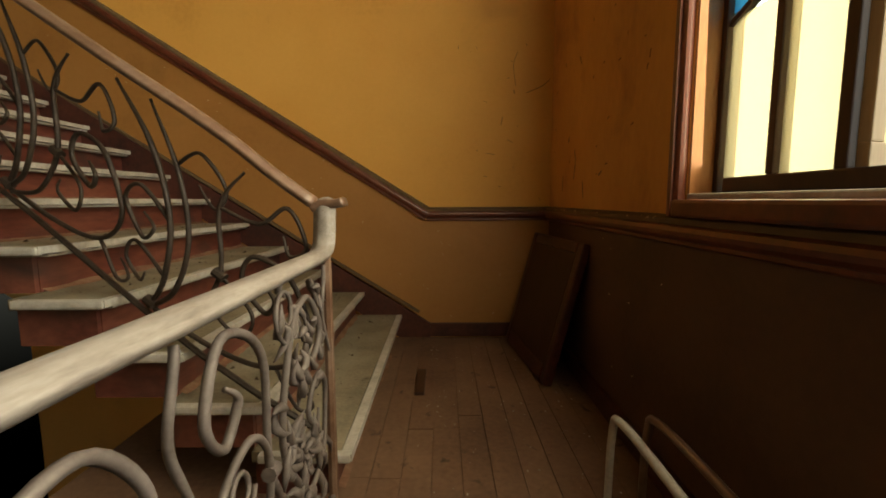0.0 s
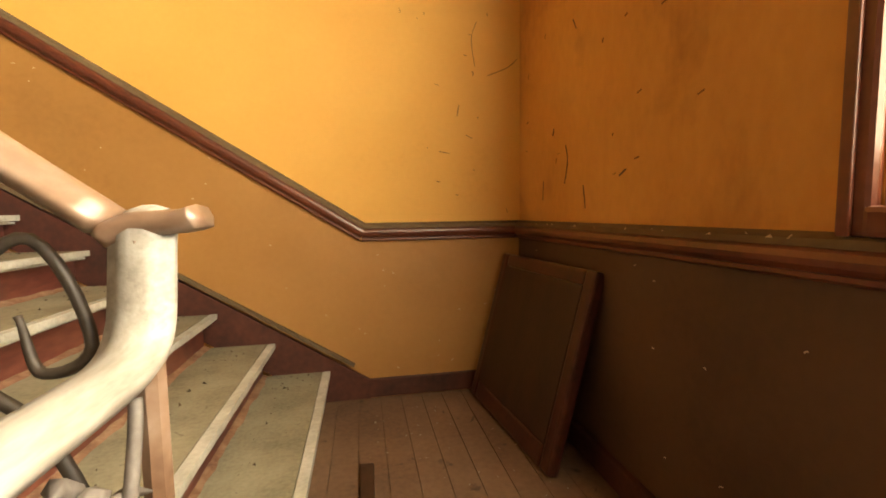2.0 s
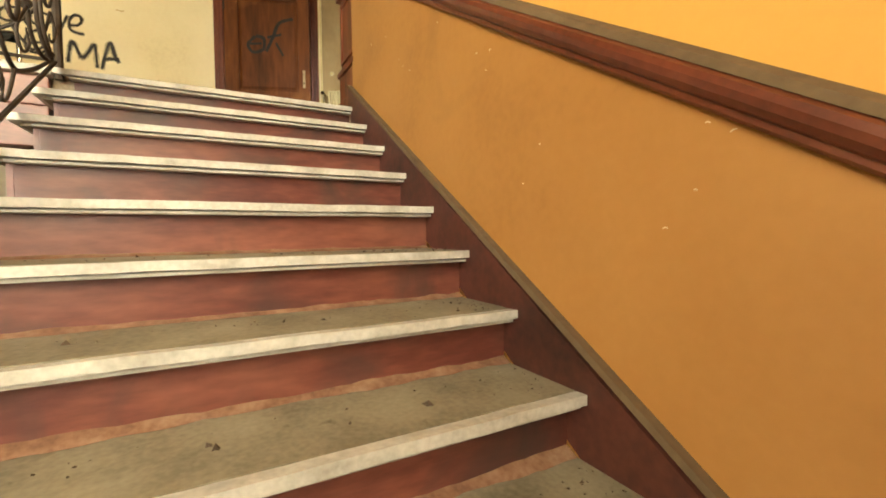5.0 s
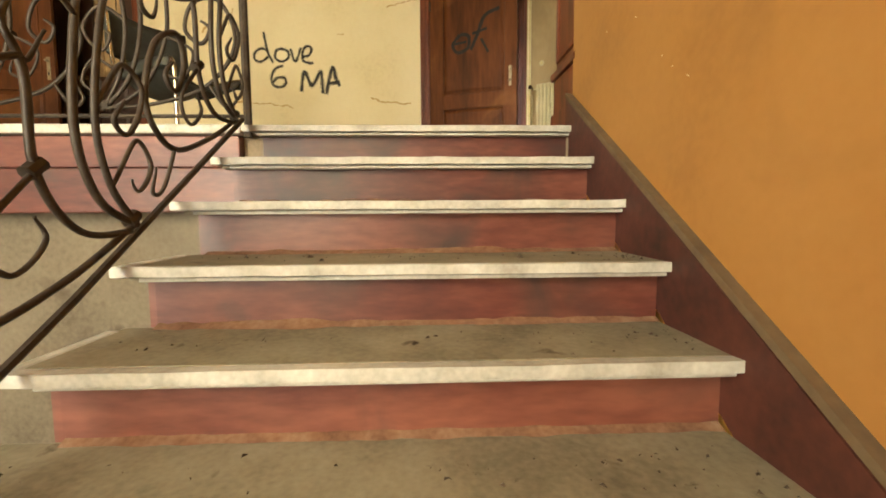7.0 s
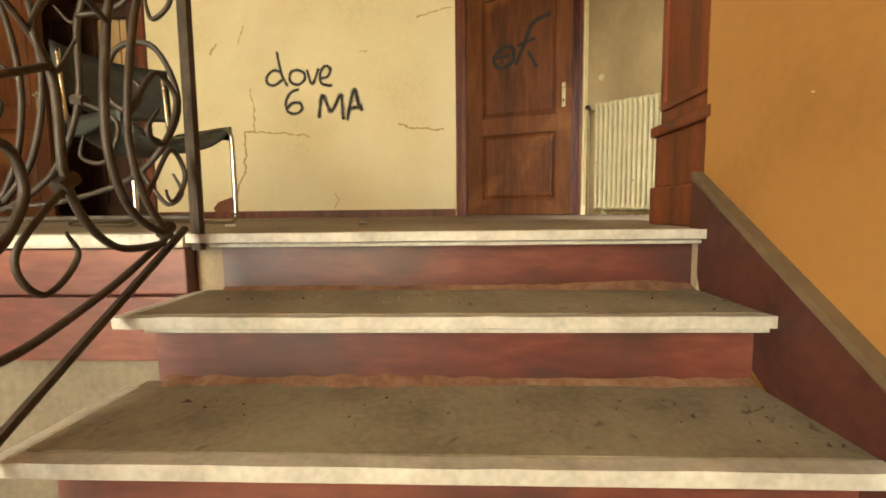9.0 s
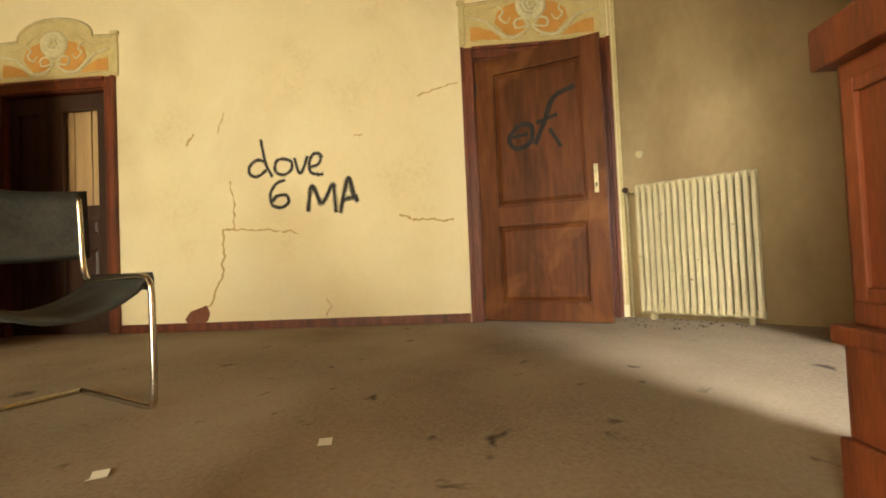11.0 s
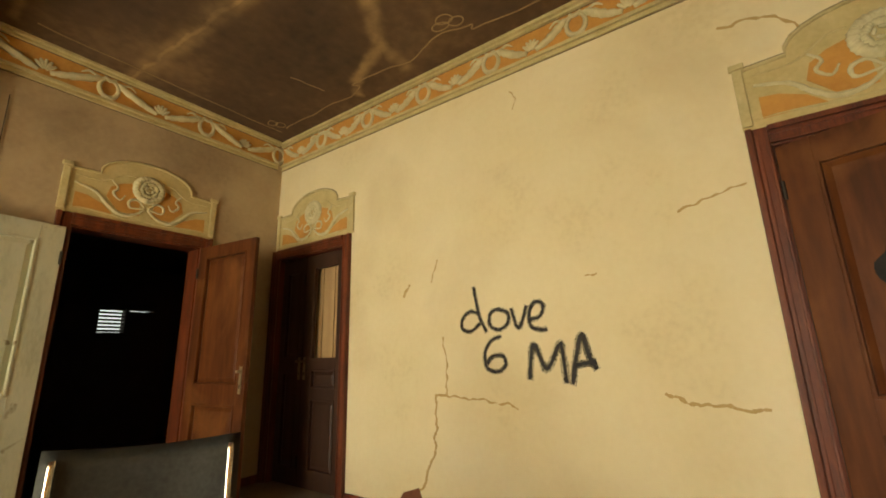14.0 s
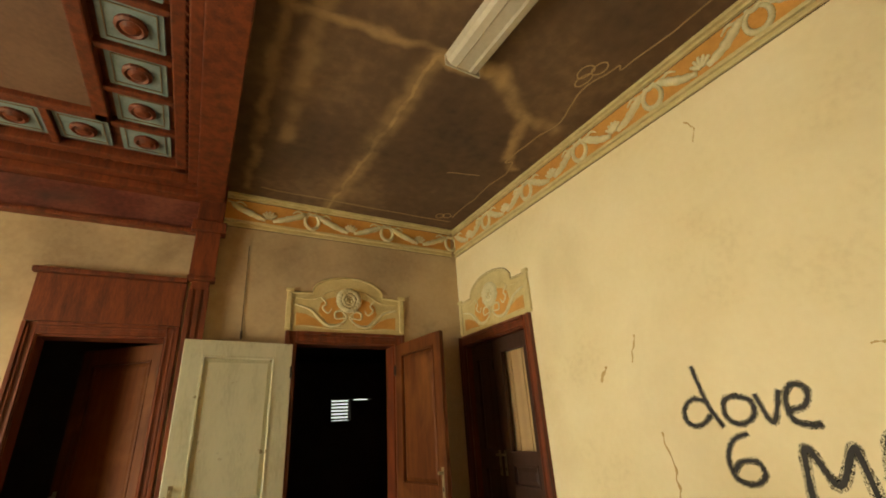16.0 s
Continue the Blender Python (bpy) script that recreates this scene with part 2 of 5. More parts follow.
hr.inputs["From Min"].default_value, hr.inputs["From Max"].default_value, hr.inputs["To Max"].default_value = 0.46, 0.80, 0.9
hg = hn.new("ShaderNodeNewGeometry")
hk.new(hg.outputs["Position"], hz.inputs["Vector"])
hk.new(hz.outputs["Fac"], hr.inputs["Value"])
hk.new(hr.outputs[0], hm.inputs[0])
hk.new(ht.outputs[0], hm.inputs[1])
hk.new(hn["Principled BSDF"].outputs[0], hm.inputs[2])
hk.new(hm.outputs[0], hn["Material Output"].inputs["Surface"])
SPRAY_OLD = material("faded_spray_paint", [(0.006, 0.006, 0.005), (0.022, 0.016, 0.012)], 14, 80, 0.85, 0.02)
CRACK = material("crack_plaster", [(0.46, 0.30, 0.11), (0.58, 0.40, 0.16)], 14, 60, 0.9, 0.05)
BRICKRED = material("bare_render", [(0.15, 0.055, 0.03), (0.22, 0.085, 0.045)], 14, 60, 0.95, 0.2)
DRIFT = material("reddish_dust", [(0.12, 0.055, 0.032), (0.22, 0.115, 0.065), (0.30, 0.19, 0.12)], 14, 70, 0.95, 0.2)
TILE = material("blue_grey_coffer", [(0.12, 0.17, 0.17), (0.22, 0.28, 0.27)], 8, 50, 0.7, 0.08)
STAIN = material("brown_stain", [(0.16, 0.065, 0.018), (0.27, 0.12, 0.035)], 12, 50, 0.85, 0.05)
TAN = material("coffer_panel", [(0.10, 0.05, 0.026), (0.18, 0.095, 0.05)], 2, 30, 0.8, 0.08)
PALEWOOD = material("pale_pine_board", [(0.42, 0.27, 0.12), (0.58, 0.40, 0.20)], 2, 20, 0.6, 0.04, stretch=(5, 5, 0.6))
REVEAL = material("orange_varnished_lining", [(0.30, 0.12, 0.04), (0.46, 0.21, 0.075)], 3, 24, 0.4, 0.06, stretch=(4, 4, 0.6))
LAMP_W = material("lamp_diffuser", [(0.45, 0.42, 0.33), (0.58, 0.54, 0.44)], 3, 30, 0.25, 0.02)
ROOM_SHADE = material("unlit_shade_plaster", [(0.05, 0.04, 0.03), (0.08, 0.065, 0.05)], 2, 20, 0.9, 0.05)
PAPER = material("paper_scrap", [(0.62, 0.60, 0.52), (0.75, 0.73, 0.66)], 14, 50, 0.8, 0.02)
DIRT = material("dirt_crumbs", [(0.03, 0.02, 0.012), (0.10, 0.07, 0.045)], 30, 80, 0.95, 0.1)
YGLASS = pane_glass("yellow_glass", (0.92, 0.83, 0.58))
BGLASS = pane_glass("blue_glass", (0.15, 0.5, 0.75))

# ---- building helpers ----


def box(bm, x0, x1, y0, y1, z0, z1, bevel=0.0):
    vs = [bm.verts.new((x, y, z)) for x in (x0, x1) for y in (y0, y1) for z in (z0, z1)]
    fs = [bm.faces.new([vs[i] for i in q]) for q in ((0, 1, 3, 2), (4, 6, 7, 5), (0, 4, 5, 1), (2, 3, 7, 6), (0, 2, 6, 4), (1, 5, 7, 3))]
    if bevel:
        es = list({e for f in fs for e in f.edges})
        bmesh.ops.bevel(bm, geom=es, offset=bevel, segments=2, affect="EDGES", profile=0.6)


def prism(bm, pts, d, axis="y", base=0.0):
    """A flat outline, extruded by d along one axis from base."""
    def place(u, v, w):
        return {"y": (u, w, v), "x": (w, u, v), "z": (u, v, w)}[axis]
    a = [bm.verts.new(place(u, v, base)) for u, v in pts]
    b = [bm.verts.new(place(u, v, base + d)) for u, v in pts]
    n = len(pts)
    bm.faces.new(a)
    bm.faces.new(b[::-1])
    for i in range(n):
        bm.faces.new((a[i], b[i], b[(i + 1) % n], a[(i + 1) % n]))


def sweep(bm, pts, profile, up=(0, 0, 1), close=True):
    """A closed profile of (side, up) pairs along a path of points."""
    pts = [Vector(p) for p in pts]
    rings = []
    for i, p in enumerate(pts):
        d = (pts[min(i + 1, len(pts) - 1)] - pts[max(i - 1, 0)]).normalized()
        s = d.cross(Vector(up))
        s = s.normalized() if s.length > 1e-4 else Vector((1, 0, 0))
        u = s.cross(d)
        rings.append([bm.verts.new(p + s * a + u * b) for a, b in profile])
    n = len(profile)
    for r, q in zip(rings, rings[1:]):
        for j in range(n):
            bm.faces.new((r[j], r[(j + 1) % n], q[(j + 1) % n], q[j]))
    bm.faces.new(rings[0][::-1])
    bm.faces.new(rings[-1])


def ring(r, n=6, squash=1.0):
    return [(r * math.cos(6.28318 * i / n), squash * r * math.sin(6.28318 * i / n)) for i in range(n)]


def tube(bm, pts, r, n=6):
    """A round bar with a frame carried along its path, so that it never twists."""
    pts = [Vector(p) for p in pts]
    d0 = (pts[1] - pts[0]).normalized()
    s = d0.orthogonal().normalized()
    rings = []
    for i, p in enumerate(pts):
        d = (pts[min(i + 1, len(pts) - 1)] - pts[max(i - 1, 0)]).normalized()
        s = (s - d * s.dot(d)).normalized()
        u = d.cross(s)
        rr = r[i] if isinstance(r, list) else r
        rings.append([bm.verts.new(p + (s * math.cos(6.28318 * j / n) + u * math.sin(6.28318 * j / n)) * rr) for j in range(n)])
    for a, b in zip(rings, rings[1:]):
        for j in range(n):
            bm.faces.new((a[j], a[(j + 1) % n], b[(j + 1) % n], b[j]))
    bm.faces.new(rings[0][::-1])
    bm.faces.new(rings[-1])


def smooth_path(pts, steps=6):
    """Catmull-Rom through the points."""
    pts = [Vector(p) for p in pts]
    q = [pts[0], *pts, pts[-1]]
    out = []
    for a, b, c, d in zip(q, q[1:], q[2:], q[3:]):
        for i in range(steps):
            t = i / steps
            out.append(0.5 * (2 * b + (c - a) * t + (2 * a - 5 * b + 4 * c - d) * t * t + (3 * b - a - 3 * c + d) * t ** 3))
    return out + [pts[-1]]


def mesh_object(name, bm, mat, soft=False):
    bmesh.ops.recalc_face_normals(bm, faces=bm.faces)
    me = bpy.data.meshes.new(name)
    bm.to_mesh(me)
    bm.free()
    me.materials.append(mat)
    if soft:
        for p in me.polygons:
            p.use_smooth = True
    return new(name, me)


def part(name, bm, mat, parent, label="", soft=False):
    ob = mesh_object(name, bm, mat, soft)
    ob.parent = parent
    if label:
        ob["label"] = label
    return ob


def share(ob, m, parent=None):
    """Another piece on the same mesh."""
    o = bpy.data.objects.new(ob.name.split(".")[0], ob.data)
    scene.collection.objects.link(o)
    o.parent = parent or ob.parent
    o.matrix_basis = m
    return o


def thing(name, label, category, group="", kind="", m=None):
    ob = new(name)
    if m is not None:
        ob.matrix_basis = m
    return tagged(ob, label, category, group, kind)


def boxes(name, rows, mat, label, category, kind="structure", bevel=0.0):
    bm = bmesh.new()
    for r in rows:
        box(bm, *r, bevel=bevel)
    return tagged(mesh_object(name, bm, mat), label, category, kind=kind)


# ---- plan ----
RISE, GOING, FIRST, STEPS = 0.184, 0.294, 0.509, 11
UP = RISE * STEPS            # upper floor
TOP = FIRST - GOING * (STEPS - 1)   # its edge
NW, EW, WW, SW = 3.10, 1.70, -5.625, -2.10   # faces of the walls
CEIL = 5.73
EO = EW + 0.16   # outer face of the window wall
LOW = -2.3

# ---- structure ----
boxes("wall_north", [(-2.49, 2.1, NW, NW + 0.40, LOW, CEIL)], OCHRE, "ochre plaster stair wall with stains and scratches", "wall")
WY0, WY1, WZ0, WZ1 = -1.50, 1.20, 1.09, 4.45
boxes("wall_east", [(EW, EO, SW - 0.2, WY0, LOW, CEIL), (EW, EO, WY1, NW, LOW, CEIL), (EW, EO, WY0, WY1, LOW, WZ0), (EW, EO, WY0, WY1, WZ1, CEIL)], OCHRE_BACKLIT, "stained ochre plaster wall with the tall stair window, browned as backlit", "wall")
D1, D2 = (-4.79, -3.79), (-2.75, -1.93)   # door openings in the south wall
DH = 4.29
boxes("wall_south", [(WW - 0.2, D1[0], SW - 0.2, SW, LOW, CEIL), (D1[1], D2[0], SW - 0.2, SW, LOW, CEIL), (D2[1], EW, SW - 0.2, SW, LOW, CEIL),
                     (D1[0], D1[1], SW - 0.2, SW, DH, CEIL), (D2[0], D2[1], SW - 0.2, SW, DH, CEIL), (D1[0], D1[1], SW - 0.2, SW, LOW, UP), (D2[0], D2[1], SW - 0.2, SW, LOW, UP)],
      SHADED_CREAM, "sooty cream plaster wall with two doorways, darkened for its shadow", "wall")
L1, R1 = (-2.02, -0.96), (2.42, 3.48)    # door openings in the west wall
boxes("wall_west", [(WW - 0.2, WW, SW, L1[0], UP - 0.2, CEIL), (WW - 0.2, WW, L1[1], R1[0], UP - 0.2, CEIL), (WW - 0.2, WW, R1[1], 3.64, UP - 0.2, CEIL),
                    (WW - 0.2, WW, L1[0], L1[1], DH, CEIL), (WW - 0.2, WW, R1[0], R1[1], DH, CEIL)], CREAM, "cream plaster wall with cracks and black graffiti", "wall")
# canted wall behind the radiator
CA = 52.0
cant = pose(WW, 3.64, 0, 0, 0, CA)
bm = bmesh.new()
box(bm, 0, 1.62, 0, 0.2, UP - 0.2, CEIL)
# smoke stains, with the shade on this wall also mixed into the tones
SMOKE_SHADE = material("smoky_shaded_plaster", [(0.13, 0.085, 0.040), (0.29, 0.205, 0.10), (0.48, 0.37, 0.20)], 0.6, 20, 0.85, 0.1, fine_mix=0.06, spread=(0.32, 0.62), stretch=(1, 1, 0.6))
w = tagged(mesh_object("wall_canted", bm, SMOKE_SHADE), "smoke-stained cream plaster canted wall, darkened for its shade", "wall", kind="structure")
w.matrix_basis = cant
# the last box is an unseen stub, added to block the corridor light's far side
boxes("wall_corridor", [(-4.75, -0.8, 4.93, 5.13, UP - 0.2, CEIL), (-1.0, -0.8, 3.5, 3.98, UP - 0.2, CEIL), (-1.0, -0.8, 4.58, 4.93, UP - 0.2, CEIL), (-1.0, -0.8, 3.98, 4.58, UP - 0.2, 2.85), (-1.0, -0.8, 3.98, 4.58, 4.65, CEIL), (-3.62, -3.46, 4.25, 4.93, UP, CEIL)],
      CREAM, "plain cream wall of the side corridor with its window opening and an added light-blocking stub", "wall")
boxes("ceiling_hall", [(WW - 0.2, -2.93, SW - 0.2, 5.13, CEIL, CEIL + 0.2), (-2.93, -0.8, NW + 0.4, 5.13, CEIL, CEIL + 0.2)], SOOTY, "soot-blackened plaster ceiling with faint painted lines", "ceiling")
boxes("ceiling_stair", [(-2.93, 2.1, SW - 0.2, NW + 0.4, CEIL + 0.03, CEIL + 0.2)], WOOD, "red brown wooden coffered ceiling over the stair", "ceiling")
boxes("floor_hall", [(WW - 0.3, TOP - 0.055, SW, NW - 0.036, UP - 0.2, UP), (TOP - 0.0549, TOP - 0.02, SW, NW - 0.036, UP - 0.035, UP - 0.001), (WW - 0.3, -2.45, NW - 0.036, NW + 0.4, UP - 0.2, UP), (WW - 0.3, -0.8, NW + 0.4, 5.13, UP - 0.2, UP)], CARPET, "dusty brown hall floor with scattered dirt", "floor")
land = boxes("floor_landing", [(FIRST - 0.06, EW, SW, NW, -0.22, -0.012), (-0.6, FIRST - 0.06, 1.16, NW, -0.22, 0)], BOARDS, "dusty brown landing floor", "floor")
boxes("floor_lower", [(WW, 2.1, SW - 0.2, NW, LOW - 0.2, LOW)], CARPET, "dark lower floor below the stairwell", "floor")
boxes("wall_below", [(TOP - 0.25, TOP - 0.12, SW, 1.5, LOW, UP - 0.2)], DARK_GREY, "dark grey wall under the gallery edge", "wall")
# gallery edge: red fascia boards with a ledge
boxes("fascia", [(TOP - 0.12, TOP + 0.0, SW, 1.50, UP - 0.19, UP - 0.045), (TOP - 0.12, TOP + 0.012, SW, 1.50, UP - 0.40, UP - 0.195)], RISER, "red painted fascia boards at the gallery edge", "fascia", bevel=0.006)
boxes("gallery_nosing", [(TOP - 0.05, TOP + 0.035, SW, 1.52, UP - 0.04, UP + 0.004)], NOSING, "worn white marble edge of the gallery floor", "nosing", bevel=0.012)

# darker paint below the dado line; the window wall's is darkened further for shade
LOWER = material("darker_ochre_dado_paint", [(0.27, 0.120, 0.030), (0.38, 0.181, 0.047), (0.43, 0.214, 0.061)], 1.5, 30, 0.55, 0.08, fine_mix=0.2, spread=(0.2, 0.65), spots=(2.0, 0.62, 1.3, (0.16, 0.075, 0.025)))
DADO_SHADE = material("shaded_dado_paint", [(0.060, 0.030, 0.016), (0.105, 0.052, 0.026), (0.13, 0.065, 0.033)], 1.8, 30, 0.6, 0.08, fine_mix=0.2)
bm = bmesh.new()
prism(bm, [(EW, 0.0), (EW, 0.965), (0.735, 0.965), (-2.49, 0.965 + RISE / GOING * 3.225), (-2.49, UP - 0.1), (0.6, 0.0)], 0.004, "y", NW - 0.004)
tagged(mesh_object("dado_paint_north", bm, LOWER), "darker ochre paint below the dado rail", "wall", kind="structure")
boxes("dado_paint_east", [(EW - 0.004, EW, SW, NW - 0.004, 0, 0.965)], DADO_SHADE, "dado paint below the window wall rail, browned for its shade", "wall")

# rooms behind the doors, unlit: their darkness is put into a near-black colour
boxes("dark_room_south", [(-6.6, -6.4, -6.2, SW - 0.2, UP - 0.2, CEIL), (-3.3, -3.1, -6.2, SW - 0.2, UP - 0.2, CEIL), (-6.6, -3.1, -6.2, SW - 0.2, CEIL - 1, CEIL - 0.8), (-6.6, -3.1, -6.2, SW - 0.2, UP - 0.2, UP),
                          (-6.6, -5.95, -6.2, -6.0, UP, CEIL), (-5.95, -5.60, -6.2, -6.0, UP, 4.02), (-5.95, -5.60, -6.2, -6.0, 4.045, CEIL), (-5.60, -5.56, -6.2, -6.0, UP, CEIL), (-5.20, -3.1, -6.2, -6.0, UP, CEIL), (-5.56, -5.20, -6.2, -6.0, UP, 3.68), (-5.56, -5.20, -6.2, -6.0, 4.06, CEIL)], ROOM_SHADE, "room seen through the open door, coloured near-black as unlit", "room")
boxes("dark_closet_south", [(-3.08, -2.95, -3.7, SW - 0.2, UP - 0.2, CEIL), (-1.6, -1.5, -3.7, SW - 0.2, UP - 0.2, CEIL), (-3.0, -1.5, -3.8, -3.7, UP - 0.2, CEIL), (-3.0, -1.5, -3.7, SW - 0.2, UP - 0.2, UP), (-3.0, -1.5, -3.7, SW - 0.2, 4.6, 4.8)], ROOM_SHADE, "closet behind the brown doorway, coloured near-black as unlit", "room")
boxes("dark_room_west", [(-7.2, -7.0, -2.3, 4.2, UP - 0.2, CEIL), (-7.0, WW - 0.2, -2.4, -2.3, UP - 0.2, CEIL), (-7.0, WW - 0.2, 4.0, 4.2, UP - 0.2, CEIL), (-7.0, WW - 0.3, -2.3, 4.0, UP - 0.2, UP), (-7.0, WW - 0.2, -2.3, 4.0, 4.6, 4.8)], ROOM_SHADE, "room behind the hall doors, coloured near-black as unlit", "room")
# far shutter with daylight between its slats
shutter = thing("shutter", "dark slatted shutter with daylight between the slats", "shutter")
for i in range(7):
    bm = bmesh.new()
    box(bm, -5.56, -5.20, -6.10, -6.06, 3.69 + i * 0.056, 3.69 + i * 0.056 + 0.038)
    part("slat", bm, ROOM_SHADE, shutter)
boxes("backdrop_south", [(-6.2, -4.6, -7.0, -6.98, 3.0, 4.8)], glow("daylight_south", (0.85, 0.9, 0.8), 2.0), "bright daylight beyond the shutter", "backdrop")
boxes("backdrop_corridor", [(1.0, 1.02, 3.52, 6.2, 1.5, 6.5)], glow("daylight_north", (0.8, 0.88, 1.0), 1.2), "pale daylight outside the corridor window", "backdrop")

# ---- staircase ----
stair = thing("staircase", "marble stair flight with dusty treads and red painted risers", "staircase", kind="structure")
LEFT = [1.16, 1.16, 1.18, 1.22, 1.30, 1.40, 1.48, 1.52, 1.52, 1.52, 1.52]
for k in range(1, STEPS + 1):
    x, z, yl = FIRST - GOING * (k - 1), RISE * k, LEFT[k - 1]
    bm = bmesh.new()
    box(bm, x - 0.07, x - 0.05, yl + 0.071, NW - 0.036, z - RISE, z - 0.04)
    part("riser", bm, RISER, stair)
    if k < STEPS:
        bm = bmesh.new()
        box(bm, x - GOING - 0.05, x - 0.02, yl + 0.02, NW - 0.036, z - 0.04, z)
        part("tread", bm, MARBLE, stair)
        bm = bmesh.new()
        box(bm, x - GOING - 0.05, x - 0.052, yl + 0.05, yl + 0.07, z - RISE, z - 0.04)
        part("step_end", bm, RISER, stair)
    # the worn front edge: an irregular rounded bar, with a return along the open end
    bm = bmesh.new()
    pts = [(x, yl + (NW - 0.03 - yl) * i / 24, z - 0.019 + 0.003 * noise.noise((i * 0.6, k * 3.1, 0))) for i in range(25)]
    sweep(bm, pts, [(0.024, -0.008), (-0.012, -0.009), (-0.021, -0.004), (-0.025, 0.006), (-0.016, 0.018), (0.024, 0.020)])
    part("nosing", bm, NOSING, stair)
    bm = bmesh.new()
    box(bm, x - 0.05, x + 0.004, yl + 0.06, NW - 0.036, z - 0.043, z - 0.031, bevel=0.004)
    part("bed_moulding", bm, NOSING, stair)
    # dust gathered along the foot of the riser
    bm = bmesh.new()
    ya, yb = yl + 0.075, NW - 0.038
    row = []
    for i in range(61):
        y = ya + (yb - ya) * i / 60
        w_ = 0.012 + 0.016 * abs(noise.noise((y * 9, k * 4.7, 1))) + 0.02 * max(0, noise.noise((y * 2.2, k * 1.9, 7)))
        row.append([bm.verts.new((x - 0.0495, y, z - RISE + w_ * 0.8)), bm.verts.new((x - 0.050 + w_ * 1.8, y, z - RISE + 0.0015))])
    for p, q in zip(row, row[1:]):
        bm.faces.new((p[0], p[1], q[1], q[0]))
    part("dust_drift", bm, DRIFT, stair, "reddish dust gathered along the riser")
    if k < STEPS:
        bm = bmesh.new()
        box(bm, x - GOING - 0.02, x + 0.02, yl - 0.01, yl + 0.03, z - 0.031, z + 0.002, bevel=0.010)
        part("end_nosing", bm, NOSING, stair)
# sloping skirting board on the wall
SL = RISE / GOING
bm = bmesh.new()
xs0, xs1 = 0.72, -2.50
prism(bm, [(xs0 + 0.04, 0.11), (xs0 + 0.04, 0.0), (FIRST, 0.0), (TOP, UP - RISE), (TOP - 0.06, UP - 0.05), (xs1, UP - 0.05), (xs1, 0.165 + SL * (xs0 - xs1)), (xs0 - 0.06, 0.172)], 0.035, "y", NW - 0.035)
part("skirting", bm, SKIRT, stair)
bm = bmesh.new()
sweep(bm, [(xs0 - 0.05, NW - 0.02, 0.172 + SL * 0.05), (xs1, NW - 0.02, 0.172 + SL * (xs0 - xs1))], [(-0.02, -0.008), (0.02, -0.008), (0.02, 0.008), (-0.02, 0.012)])
part("skirting_cap", bm, DADO_TOP, stair)
bm = bmesh.new()
prism(bm, [(FIRST, -0.02), (TOP, UP - RISE - 0.05), (TOP, UP - 0.5), (FIRST - 0.5, -0.02)], NW - 0.05 - 1.6, "y", 1.6)
part("soffit", bm, CREAM, stair)
boxes("baseboard", [(0.72, EW, NW - 0.03, NW, 0, 0.11), (EW - 0.03, EW, SW, NW - 0.03, 0, 0.11)], SKIRT, "dark red skirting board round the landing", "skirting", bevel=0.006)
boxes("baseboard_hall", [(WW, WW + 0.02, -0.86, 2.31, UP, UP + 0.075), (WW + 0.02, -4.90, SW, SW + 0.02, UP, UP + 0.075), (-3.68, -3.05, SW, SW + 0.02, UP, UP + 0.075)], WOOD, "low dark red skirting board of the hall", "skirting", bevel=0.004)

# dado rail: a half-round red moulding with a dusty ledge
dado = thing("dado_rail", "dark red moulded dado rail with a dusty top", "trim", kind="structure")
KX, KZ = 0.735, 0.965
prof = [(0.0, -0.034), (0.020, -0.034), (0.028, -0.027), (0.027, -0.016), (0.038, -0.011), (0.049, 0.002), (0.053, 0.017), (0.049, 0.031), (0.036, 0.041), (0.0, 0.043)]
cap = [(0.0, 0.043), (0.042, 0.040), (0.035, 0.058), (0.0, 0.072)]
for name, pr, mt in (("moulding", prof, DADO), ("ledge", cap, DADO_TOP)):
    for pts, cut in (([(-2.49, NW, KZ + SL * (KX + 2.49)), (KX, NW, KZ)], 1), ([(KX, NW, KZ), (EW, NW, KZ)], 1), ([(EW, NW, KZ), (EW, SW, KZ)], 1)):
        bm = bmesh.new()
        sweep(bm, pts, pr)
        part(name, bm, mt, dado)

# ---- wooden screen between stair and hall ----


